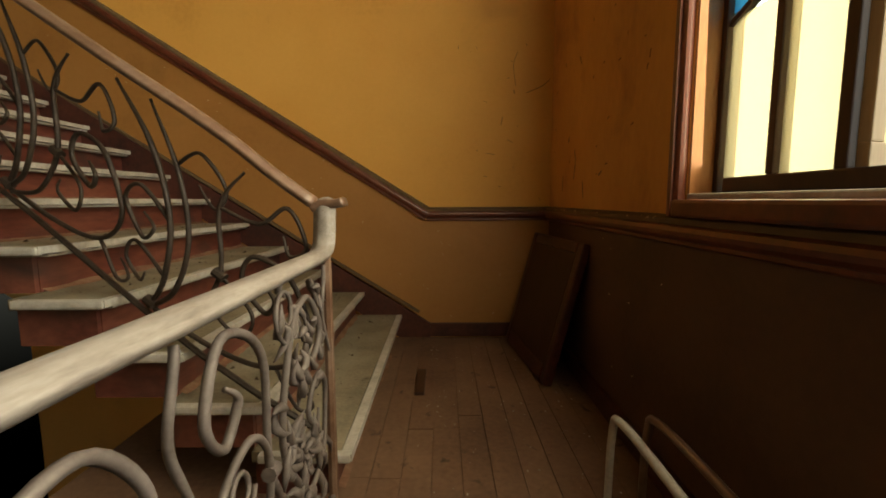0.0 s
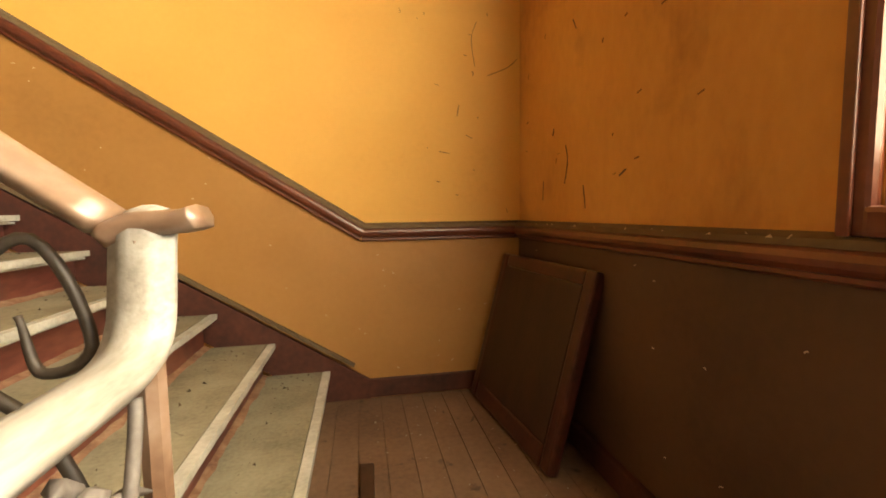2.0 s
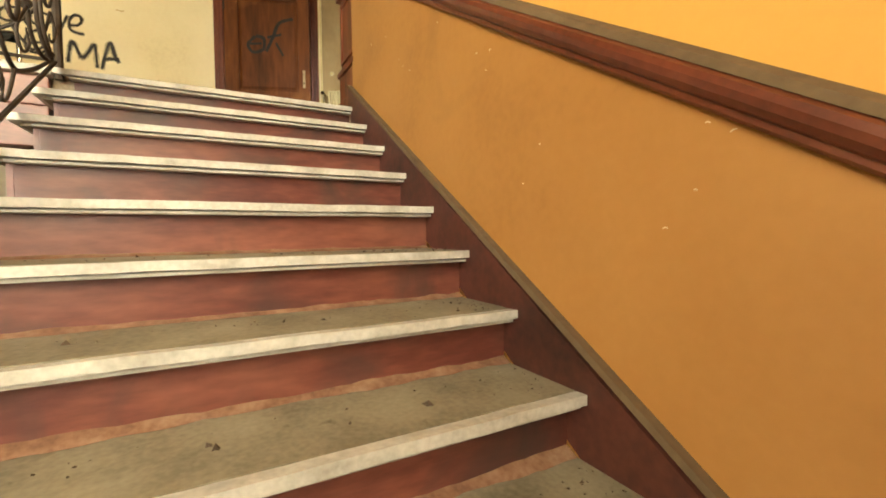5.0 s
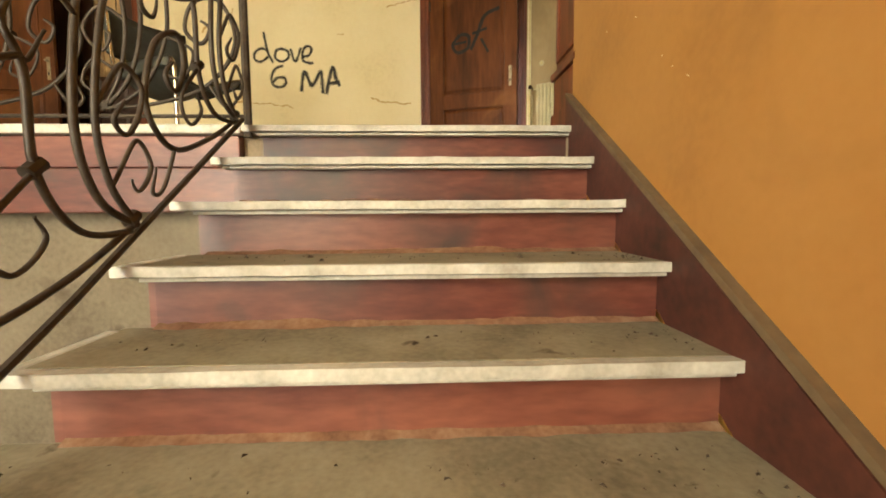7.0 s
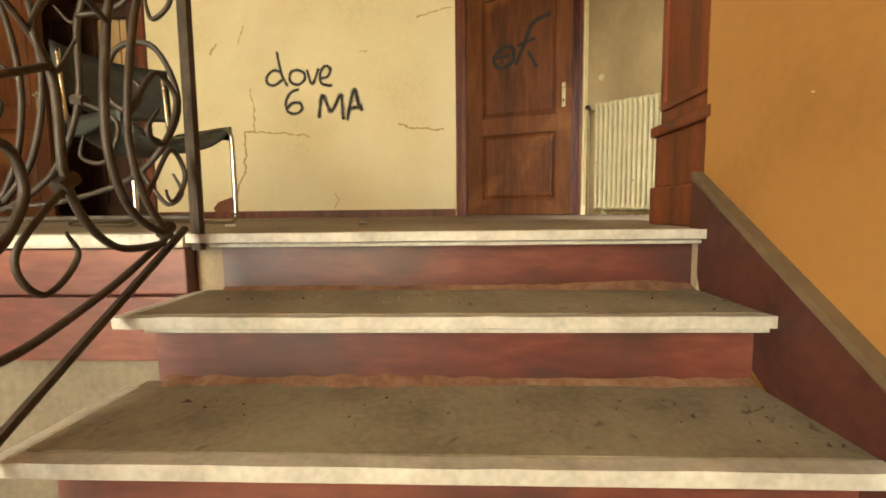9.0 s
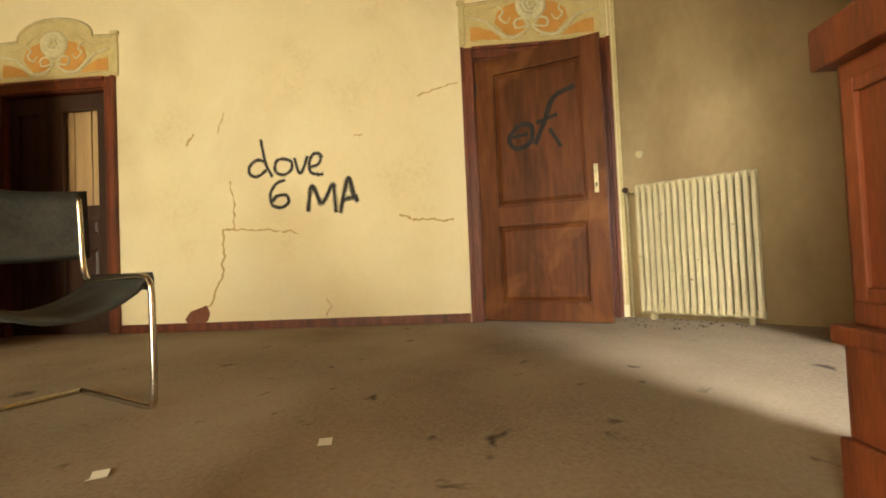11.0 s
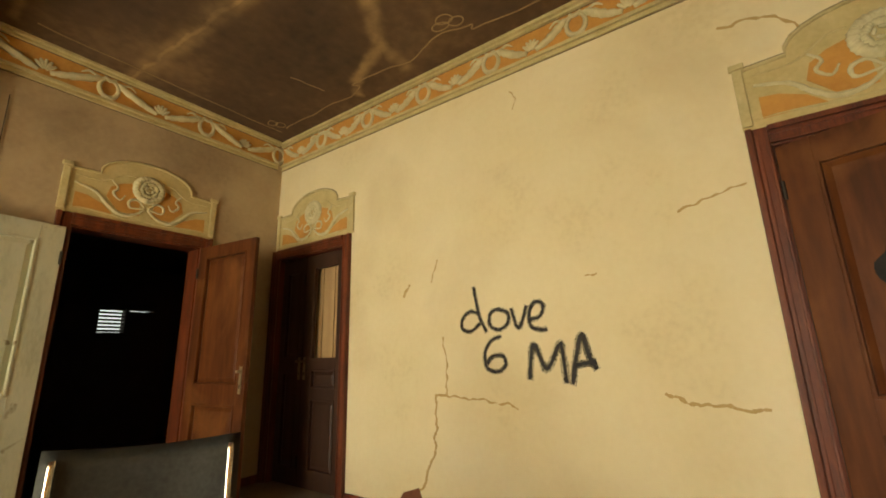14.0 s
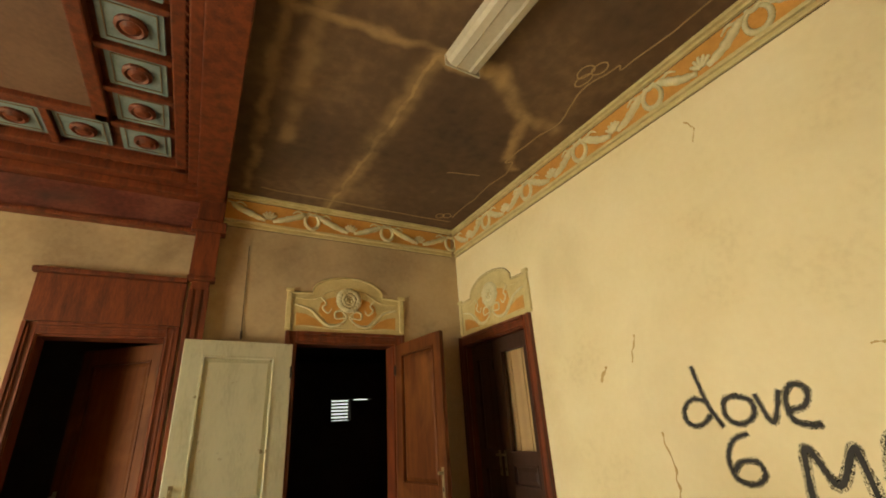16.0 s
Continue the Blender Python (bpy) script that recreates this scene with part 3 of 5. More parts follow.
def pilaster(name, x0, x1, y0, y1, sign):
    """Panelled wooden pilaster: pedestal, base mould, shaft with a raised field, capital."""
    p = thing(name, "red brown wooden pilaster with panelled shaft and pedestal", "pilaster", "pilasters", "structure")
    e = 0.012
    spec = (("plinth", e + 0.012, UP, UP + 0.14), ("pedestal", e, UP + 0.14, UP + 0.33), ("base_moulding", e + 0.015, UP + 0.33, UP + 0.37), ("lower_shaft", 0.0, UP + 0.37, UP + 0.90), ("middle_moulding", 0.03, UP + 0.90, UP + 0.99), ("shaft", -0.02, UP + 0.99, 4.78), ("neck_moulding", 0.02, 4.78, 4.82), ("frieze_block", 0.01, 4.82, 5.24), ("capital", 0.05, 5.24, 5.34), ("upper_block", 0.02, 5.34, CEIL))
    for nm, g, z0, z1 in spec:
        bm = bmesh.new()
        ya, yb = (y0, y1 + g) if sign > 0 else (y0 - g, y1)
        box(bm, x0 - g, x1 + g, ya, yb, z0, z1, bevel=0.008)
        part(nm, bm, WOOD, p)
    yf = y1 if sign > 0 else y0
    for (xa, xb, za, zb) in ((x0 + 0.02, x0 + 0.05, 0.42, 0.86), (x1 - 0.05, x1 - 0.02, 0.42, 0.86), (x0 + 0.05, x1 - 0.05, 0.42, 0.45), (x0 + 0.05, x1 - 0.05, 0.83, 0.86)):
        bm = bmesh.new()
        box(bm, xa, xb, yf - 0.012 if sign < 0 else yf - 0.004, yf + 0.004 if sign < 0 else yf + 0.012, UP + za, UP + zb, bevel=0.005)
        part("panel_bead", bm, WOOD, p)
    nfl = 3
    wf = (x1 - x0) / nfl
    for i in range(nfl):
        bm = bmesh.new()
        box(bm, x0 + wf * i + 0.012, x0 + wf * (i + 1) - 0.012, yf + 0.008 if sign < 0 else yf - 0.03, yf + 0.03 if sign < 0 else yf - 0.008, UP + 1.08, 4.70, bevel=0.004)
        part("fillet", bm, WOOD, p)
    return p


pilaster("pilaster_south", -3.03, -2.85, SW, SW + 0.10, 1)
pilaster("pilaster_north", -2.845, -2.495, NW + 0.02, NW + 0.42, -1)
beam = thing("ceiling_beam", "red brown wooden beam with a carved rope moulding", "beam", kind="structure")
bm = bmesh.new()
box(bm, -3.03, -2.80, SW + 0.10, NW + 0.02, 5.55, CEIL, bevel=0.01)
part("beam_body", bm, WOOD, beam)
bm = bmesh.new()
box(bm, -2.80, -2.72, SW + 0.10, NW, 5.63, CEIL + 0.02, bevel=0.012)
part("cornice", bm, WOOD, beam)
bm = bmesh.new()
rope = [(-2.70 + 0.010 * math.cos(i * 1.1), SW + 0.2 + i * 0.012, 5.70 + 0.010 * math.sin(i * 1.1)) for i in range(300)]
tube(bm, rope, 0.013, 5)
part("rope_moulding", bm, WOOD, beam)
beam2 = thing("wall_cornice", "red brown wooden frieze board and cornice along the wall", "cornice", kind="structure")
bm = bmesh.new()
box(bm, -2.85, EW, SW, SW + 0.06, 5.27, 5.55, bevel=0.008)
part("frieze_board", bm, RISER, beam2)
for a, b, c, nm in ((0.09, 5.23, 5.27, "lower_moulding"), (0.16, 5.55, 5.62, "cornice"), (0.27, 5.62, CEIL + 0.03, "crown")):
    bm = bmesh.new()
    box(bm, -2.85, EW, SW, SW + a, b, c, bevel=0.01)
    part(nm, bm, WOOD, beam2)
bm = bmesh.new()
tube(bm, [(-2.7 + i * 0.012, SW + 0.30 + 0.010 * math.cos(i * 1.1), 5.71 + 0.010 * math.sin(i * 1.1)) for i in range(350)], 0.013, 5)
part("rope_moulding", bm, WOOD, beam2)

# coffered border: blue-grey tiles with a carved boss round a tan field
coffer = thing("coffered_ceiling", "wooden coffers with blue-grey panels and round carved bosses", "ceiling", kind="structure")
bm = bmesh.new()
box(bm, -2.12, 1.5, -1.16, 2.9, CEIL - 0.005, CEIL + 0.03)
part("tan_field", bm, TAN, coffer)
for (x0, x1, y0, y1) in ((-2.21, -2.12, -1.25, 2.99), (-2.21, 1.55, -1.25, -1.16), (-2.70, -2.62, SW + 0.3, 3.0), (-2.70, 1.55, -1.78, -1.70)):
    bm = bmesh.new()
    box(bm, x0, x1, y0, y1, CEIL - 0.05, CEIL + 0.03, bevel=0.012)
    part("rib", bm, WOOD, coffer)
bm = bmesh.new()
box(bm, -0.165, 0.165, -0.165, 0.165, 0.012, 0.03)
tile0 = part("coffer_panel", bm, TILE, coffer)
bm = bmesh.new()
for i in range(4):
    c, s = ((0, 1), (1, 0), (0, -1), (-1, 0))[i]
    box(bm, min(c * 0.135, c * 0.128) - (0.135 if c == 0 else 0), max(c * 0.135, c * 0.128) + (0.135 if c == 0 else 0), min(s * 0.135, s * 0.128) - (0.135 if s == 0 else 0), max(s * 0.135, s * 0.128) + (0.135 if s == 0 else 0), 0.006, 0.014)
line0 = part("panel_line", bm, STUCCO_D, coffer)
bm = bmesh.new()
prof_b = [(0.085, 0.012), (0.085, -0.005), (0.068, -0.018), (0.055, -0.008), (0.030, -0.022), (0.0, -0.026)]
rgs = [[bm.verts.new((r * math.cos(a * 0.3927), r * math.sin(a * 0.3927), z)) for a in range(16)] for r, z in prof_b[:-1]]
for a, b in zip(rgs, rgs[1:]):
    for j in range(16):
        bm.faces.new((a[j], a[(j + 1) % 16], b[(j + 1) % 16], b[j]))
bm.faces.new(rgs[-1])
boss0 = part("boss", bm, WOOD, coffer, "round dark carved boss")
spots = [(-2.415, -1.475 + 0.40 * i) for i in range(11)] + [(-2.015 + 0.40 * i, -1.475) for i in range(9)]
for i, (x, y) in enumerate(spots):
    m = pose(x, y, CEIL - 0.01)
    for o in (tile0, line0, boss0):
        if i == 0:
            o.matrix_basis = m
        else:
            share(o, m)
for i, (x, y) in enumerate(spots):
    bm = bmesh.new()
    if x < -2.3:
        box(bm, -2.62, -2.21, y + 0.175, y + 0.225, CEIL - 0.03, CEIL + 0.03, bevel=0.008)
    else:
        box(bm, x + 0.175, x + 0.225, -1.70, -1.25, CEIL - 0.03, CEIL + 0.03, bevel=0.008)
    part("cross_rib", bm, WOOD, coffer)

# ---- doors ----


def architrave(name, m, w, h, label, mat=WOOD, aw=0.10):
    """Stepped moulded frame round an opening of w by h; local x along the wall, y out of it."""
    t = thing(name, label, "door frame", kind="structure", m=m)
    for nm, (x0, x1, z0, z1) in {"jamb_moulding": (-aw, 0, 0, h + aw), "jamb_moulding_b": (w, w + aw, 0, h + aw), "head_moulding": (0, w, h, h + aw)}.items():
        bm = bmesh.new()
        box(bm, x0, x1, 0, 0.022, z0, z1, bevel=0.004)
        if z0 == 0:
            out, inn = (x0, x1) if x0 < 0 else (x1, x0)
            for a, b, d in ((0.0, 0.30, 0.044), (0.36, 0.55, 0.034), (0.85, 1.0, 0.030)):
                p, q = out + (inn - out) * a, out + (inn - out) * b
                box(bm, min(p, q), max(p, q), 0.0221, d, z0, z1 - (0.0 if a == 0 else aw * a), bevel=0.004)
        else:
            for a, b, d in ((0.0, 0.30, 0.043), (0.36, 0.55, 0.033), (0.85, 1.0, 0.029)):
                box(bm, x0, x1, 0.0221, d, z1 - aw * b, z1 - aw * a, bevel=0.004)
        part(nm.replace("_b", ""), bm, mat, t)
    for nm, r in {"jamb": (-0.02, 0.012, -0.2, 0, 0, h), "jamb_b": (w - 0.012, w + 0.02, -0.2, 0, 0, h), "head": (0.012, w - 0.012, -0.2, 0, h - 0.012, h + 0.02)}.items():
        bm = bmesh.new()
        box(bm, *r)
        part(nm.replace("_b", ""), bm, mat, t)
    return t


def door_leaf(name, m, w, h, panels, mat, label, lock_x, lock_z, glazed=None, lock=BRASS, th=0.04):
    """A framed leaf hinged at x = 0, front face at y = 0; panels are (x0, x1, z0, z1)."""
    d = thing(name, label, "door", "hall doors", m=m)
    xs = sorted({0.0, w, *[p[0] for p in panels], *[p[1] for p in panels]})
    zs = sorted({0.0, h, *[p[2] for p in panels], *[p[3] for p in panels]})
    bm = bmesh.new()
    px0, px1 = panels[0][0], panels[0][1]
    box(bm, 0, px0, -th, 0, 0, h, bevel=0.003)
    part("stile", bm, mat, d)
    bm = bmesh.new()
    box(bm, px1, w, -th, 0, 0, h, bevel=0.003)
    part("stile", bm, mat, d)
    zc = 0.0
    for z1, z2 in [(p[2], p[3]) for p in sorted(panels, key=lambda q: q[2])] + [(h, h)]:
        bm = bmesh.new()
        box(bm, px0, px1, -th, -0.0005, zc, z1)
        part("rail", bm, mat, d)
        zc = z2
    for p in panels:
        if p == glazed:
            continue
        bm = bmesh.new()
        box(bm, p[0], p[1], -th + 0.006, -0.024, p[2], p[3])
        g = 0.055
        v = [(p[0] + 0.022, p[2] + 0.022), (p[1] - 0.022, p[2] + 0.022), (p[1] - 0.022, p[3] - 0.022), (p[0] + 0.022, p[3] - 0.022)]
        vi = [(p[0] + g, p[2] + g), (p[1] - g, p[2] + g), (p[1] - g, p[3] - g), (p[0] + g, p[3] - g)]
        a = [bm.verts.new((x, -0.024, z)) for x, z in v]
        b = [bm.verts.new((x, -0.010, z)) for x, z in vi]
        bm.faces.new(b)
        for i in range(4):
            bm.faces.new((a[i], a[(i + 1) % 4], b[(i + 1) % 4], b[i]))
        part("panel", bm, mat, d)
        bm = bmesh.new()
        for r in ((p[0], p[0] + 0.018, p[2], p[3]), (p[1] - 0.018, p[1], p[2], p[3]), (p[0] + 0.018, p[1] - 0.018, p[2], p[2] + 0.018), (p[0] + 0.018, p[1] - 0.018, p[3] - 0.018, p[3])):
            box(bm, r[0], r[1], -0.024, 0.006, r[2], r[3], bevel=0.005)
        part("bead", bm, mat, d)
    bm = bmesh.new()
    box(bm, lock_x - 0.016, lock_x + 0.016, -0.001, 0.005, lock_z - 0.12, lock_z + 0.10, bevel=0.002)
    plate = part("lock_plate", bm, lock, d, "worn brass lock plate")
    bm = bmesh.new()
    box(bm, lock_x - 0.006, lock_x + 0.006, 0.0051, 0.0065, lock_z - 0.075, lock_z - 0.045)
    part("keyhole", bm, SPRAY, plate)
    bm = bmesh.new()
    tube(bm, [(lock_x, 0.004, lock_z + 0.06), (lock_x, 0.045, lock_z + 0.06)], 0.012, 8)
    part("handle_spindle", bm, lock, plate)
    for z in (0.22, h - 0.25):
        bm = bmesh.new()
        tube(bm, [(0.004, 0.008, z - 0.05), (0.004, 0.008, z + 0.05)], 0.010, 8)
        part("hinge", bm, IRON, d)
    return d


AH = DH - UP
# hall door standing ajar
architrave("door_frame_1", pose(WW, R1[1], UP, 0, 0, -90), R1[1] - R1[0], AH, "moulded red brown wooden door frame")
ajar = door_leaf("door_1", pose(WW - 0.01, R1[0] + 0.015, UP + 0.01, 0, 0, 90 - 21.0) @ Matrix.Diagonal((1, -1, 1, 1)), 1.03, AH - 0.03, [(0.15, 0.89, 0.95, 2.10), (0.15, 0.89, 0.14, 0.80)], DOORWOOD, "brown wooden two-panel door ajar with faded black scrawl", 0.955, 1.12)
# glazed door in the corner, closed, boards behind its opening
architrave("door_frame_2", pose(WW, L1[1], UP, 0, 0, -90), L1[1] - L1[0], AH, "moulded red brown wooden door frame")
pane = (0.14, 0.50, 1.19, 2.10)
door_leaf("door_2", pose(WW - 0.06, L1[1] - 0.01, UP + 0.005, 0, 0, -90), 0.64, AH - 0.02, [pane, (0.14, 0.50, 0.90, 1.08), (0.14, 0.50, 0.15, 0.80)], DARKWOOD, "dark brown door with its upper pane missing", 0.60, 1.1, glazed=pane)
door_leaf("door_6", pose(WW - 0.06, L1[1] - 0.655, UP + 0.005, 0, 0, -90), 0.39, AH - 0.02, [(0.08, 0.31, 1.19, 2.10), (0.08, 0.31, 0.15, 1.05)], DARKWOOD, "dark brown narrow side leaf of the door", 0.04, 1.1)
bd = thing("boarding", "pale pine boards fixed behind the missing door pane", "boards")
for y0, y1 in ((-1.24, -1.07), (-1.42, -1.255), (-1.60, -1.43)):
    bm = bmesh.new()
    box(bm, WW - 0.165, WW - 0.145, y0, y1, 3.05, 4.25, bevel=0.004)
    part("board", bm, PALEWOOD, bd)
# doorway in the south wall: brown leaf open at a right angle, pale leaf folded back
architrave("door_frame_3", pose(D1[0], SW, UP), D1[1] - D1[0], AH, "moulded red brown wooden door frame")
door_leaf("door_3", pose(D1[0] + 0.0, SW + 0.02, UP + 0.01, 0, 0, 97.0) @ Matrix.Diagonal((1, -1, 1, 1)), 0.80, AH - 0.02, [(0.11, 0.69, 0.98, 2.14), (0.11, 0.69, 0.18, 0.82)], DOORWOOD, "brown wooden door leaf standing wide open", 0.745, 1.03)
door_leaf("door_4", pose(D1[1] + 0.03, SW + 0.05, UP + 0.01, 0, 0, 7.0), 0.87, AH - 0.04, [(0.15, 0.73, 0.98, 2.10), (0.15, 0.73, 0.18, 0.82)], WHITE_DOOR, "pale green painted panelled door folded back to the wall", 0.81, 1.06)
# narrow doorway beside the pilaster
architrave("door_frame_5", pose(D2[0], SW, UP), D2[1] - D2[0], AH, "moulded red brown wooden door frame with a panelled head", aw=0.09)
head = thing("door_head", "red brown wooden panelled door head with a projecting cap", "door head", kind="structure")
bm = bmesh.new()
box(bm, D2[0] - 0.09, D2[1] + 0.09, SW, SW + 0.035, DH + 0.095, 4.76, bevel=0.006)
part("head_board", bm, WOOD, head)
bm = bmesh.new()
box(bm, D2[0] - 0.085, D2[1] + 0.12, SW, SW + 0.075, 4.76, 4.80, bevel=0.010)
part("head_cap", bm, WOOD, head)
door_leaf("door_5", pose(D2[0] + 0.01, SW - 0.20, UP + 0.01, 0, 0, -38.0), 0.79, AH - 0.02, [(0.10, 0.69, 0.98, 2.12), (0.10, 0.69, 0.18, 0.82)], DOORWOOD, "brown wooden door opened into the dark closet", 0.74, 1.05)

# ---- painted overdoor panels ----


def arc(cx, cz, r, a0, a1, n=10, sq=1.0):
    return [(cx + r * math.cos(radians(a0 + (a1 - a0) * i / n)), cz + sq * r * math.sin(radians(a0 + (a1 - a0) * i / n))) for i in range(n + 1)]


def ribbon(bm, pts, wd, y0, y1):
    """A flat band of tapering width along a 2D path."""
    for i, ((x0, z0), (x1, z1)) in enumerate(zip(pts, pts[1:])):
        d = Vector((x1 - x0, z1 - z0))
        if d.length < 1e-6:
            continue
        n = Vector((-d.y, d.x)).normalized()
        t0, t1 = i / (len(pts) - 1), (i + 1) / (len(pts) - 1)
        w0, w1 = wd * (0.45 + 0.55 * math.sin(3.1416 * min(1, t0 * 0.9 + 0.1))), wd * (0.45 + 0.55 * math.sin(3.1416 * min(1, t1 * 0.9 + 0.1)))
        q = [(x0 + n.x * w0, z0 + n.y * w0), (x0 - n.x * w0, z0 - n.y * w0), (x1 - n.x * w1, z1 - n.y * w1), (x1 + n.x * w1, z1 + n.y * w1)]
        prism(bm, q, y1 - y0 + 0.0003 * (i % 5), "y", y0)


def relief(nm, pts, r, parent, y=0.006, mat=STUCCO_L):
    """A rounded raised band along a 2D path, half sunk in the wall."""
    bm = bmesh.new()
    p = smooth_path([(x, y, z) for x, z in pts], 5)
    k = len(p) - 1
    tube(bm, p, [r * (0.40 + 0.60 * math.sin(3.1416 * (0.06 + 0.88 * i / k))) * (1 + 0.14 * math.sin(i * 2.3)) for i in range(k + 1)], 6)
    return part(nm, bm, mat, parent, soft=True)


def overdoor(m, w):
    t = thing("overdoor_panel", "painted stucco overdoor panel with rose and ribbons on orange", "overdoor panel", "overdoor panels", m=m)
    h0, hp = 0.40, 0.57
    top = [(0.05, h0 - 0.03), (0.20 * w, h0 - 0.02)] + [(w * (0.5 + 0.30 * math.sin(radians(a))), h0 + 0.0 + (hp - h0) * math.cos(radians(a))) for a in range(-80, 81, 16)] + [(0.80 * w, h0 - 0.02), (w - 0.05, h0 - 0.03)]
    bm = bmesh.new()
    prism(bm, [(0, 0.0), (w, 0.0), (w - 0.0, 0.30), (w - 0.05, 0.30)] + top[::-1] + [(0.05, 0.30), (0, 0.30)], 0.006, "y", 0.0)
    part("backing", bm, STUCCO_B, t)
    for x0 in (0.0, w - 0.05):
        bm = bmesh.new()
        box(bm, x0, x0 + 0.05, 0.0, 0.022, 0.02, h0 - 0.02, bevel=0.006)
        box(bm, x0 - 0.012, x0 + 0.062, 0.0, 0.030, h0 - 0.02, h0 + 0.015, bevel=0.006)
        part("side_post", bm, STUCCO, t)
    bm = bmesh.new()
    sweep(bm, [(x, 0.010, z + 0.004) for x, z in top], ring(0.011, 6))
    part("top_edge", bm, STUCCO, t)
    bm = bmesh.new()
    sweep(bm, [(x, 0.006, z + 0.017) for x, z in top], ring(0.006, 5))
    part("dark_line", bm, STUCCO_D, t)
    fields = [[(0.08, 0.05), (0.30, 0.05), (0.24, 0.12), (0.15, 0.17), (0.08, 0.18)], [(0.25, 0.20), (0.33, 0.09), (0.46, 0.08), (0.45, 0.24), (0.41, 0.37), (0.33, 0.34), (0.27, 0.29)]]
    for f in fields:
        for flip in (False, True):
            bm = bmesh.new()
            prism(bm, [((w * (1 - x) if flip else w * x), z) for x, z in f], 0.004, "y", 0.0062)
            part("orange_field", bm, FRIEZE_O, t)
    # rose: rings of petals
    for r, nn, y in ((0.118, 8, 0.008), (0.074, 6, 0.018), (0.034, 4, 0.028)):
        for i in range(nn):
            a = 6.28318 * i / nn + r * 9
            c, q = math.cos(a), math.sin(a)
            petal = [(0.5 * w + r * (c * 0.85 - q * e * 0.55) * (1 - 0.12 * e * e), 0.335 + r * (q * 0.85 + c * e * 0.55) * (1 - 0.12 * e * e)) for e in (-1, -0.4, 0.4, 1)]
            relief("petal", petal, r * 0.30, t, y)
    bm = bmesh.new()
    prism(bm, arc(0.5 * w, 0.335, 0.122, 0, 345, 23), 0.004, "y", 0.0062)
    part("rose_ground", bm, STUCCO, t)
    for sgn in (-1, 1):
        for nm, r, pts in (("bow_loop", 0.013, ((0.01, 0.16), (0.06, 0.22), (0.11, 0.20), (0.10, 0.14), (0.01, 0.16))),
                           ("ribbon", 0.017, ((0.01, 0.15), (0.07, 0.085), (0.16, 0.065), (0.24, 0.13), (0.31, 0.215), (0.43, 0.26))),
                           ("ribbon_tail", 0.012, ((0.23, 0.35), (0.19, 0.29), (0.215, 0.24), (0.17, 0.19), (0.14, 0.24))),
                           ("outline", 0.007, ((0.45, 0.055), (0.33, 0.055), (0.22, 0.045), (0.10, 0.035), (0.0, 0.04))),
                           ("outline", 0.007, ((0.09, 0.43), (0.16, 0.42), (0.23, 0.36), (0.30, 0.325), (0.43, 0.325)))):
            relief(nm, [(0.5 * w + sgn * w * x, z) for x, z in pts], r, t, 0.007, STUCCO_L if r > 0.01 else STUCCO)
    return t


overdoor(pose(WW, 3.565, DH + 0.105, 0, 0, -90), 1.25)
overdoor(pose(WW, -0.83, DH + 0.105, 0, 0, -90), 1.25)
overdoor(pose(-4.90, SW, DH + 0.105), 1.22)

# ---- frieze under the ceiling ----


def frieze(name, m, length, pitch=0.66):
    t = thing(name, "painted frieze with pale swags, wreaths and palmettes on orange", "frieze", kind="structure", m=m)
    z0, z1 = 5.455, 5.672
    bm = bmesh.new()
    box(bm, 0, length, 0, 0.004, z0, z1)
    part("orange_band", bm, FRIEZE_O, t)
    for nm, d, a, b, mt in (("lower_moulding", 0.026, z0 - 0.028, z0, STUCCO), ("backing", 0.005, z0 - 0.052, z0 - 0.028, STUCCO_B), ("lower_fillet", 0.016, z0 - 0.070, z0 - 0.052, STUCCO), ("dark_line", 0.003, z0 - 0.078, z0 - 0.070, STUCCO_D), ("upper_line", 0.006, z1, z1 + 0.008, STUCCO_D), ("upper_moulding", 0.030, z1 + 0.008, z1 + 0.030, STUCCO), ("cove", 0.055, z1 + 0.030, CEIL, STUCCO)):
        bm = bmesh.new()
        box(bm, 0, length, 0, d, a, b, bevel=min(0.005, d * 0.3))
        part(nm, bm, mt, t)
    n = int(length / pitch)
    pitch = length / n
    h = pitch / 2
    first = []
    for s in (-1, 1):
        first.append(relief("swag", [(s * (h - 0.075), 0.185), (s * (h - 0.115), 0.145), (s * 0.14, 0.075), (s * 0.035, 0.040)], 0.034, t))
        first.append(relief("ribbon", [(s * (h - 0.03), 0.195), (s * (h - 0.09), 0.180), (s * (h - 0.15), 0.200), (s * (h - 0.20), 0.165)], 0.011, t, 0.008))
    first.append(relief("wreath", [(-h + 0.070 * math.sin(a * 0.5236), 0.105 + 0.085 * math.cos(a * 0.5236)) for a in range(13)], 0.021, t))
    first.append(relief("bow", [(-h - 0.045, 0.205), (-h, 0.180), (-h + 0.045, 0.205)], 0.018, t, 0.010))
    for a in (-50, -25, 0, 25, 50):
        c, q = math.sin(radians(a)), math.cos(radians(a))
        first.append(relief("palmette_leaf", [(c * 0.012, 0.045 + q * 0.012), (c * 0.05, 0.045 + q * 0.06), (c * 0.085, 0.045 + q * 0.10)], 0.015, t, 0.010))
    for i in range(n):
        q = pose(pitch * (i + 0.5), 0, z0)
        for o in first:
            if i == 0:
                o.matrix_basis = q
            else:
                share(o, q)
    return t


frieze("frieze_west", pose(WW, 3.62, 0, 0, 0, -90), 3.62 - SW)
frieze("frieze_south", pose(WW + 0.06, SW, 0), -3.03 - WW - 0.06)
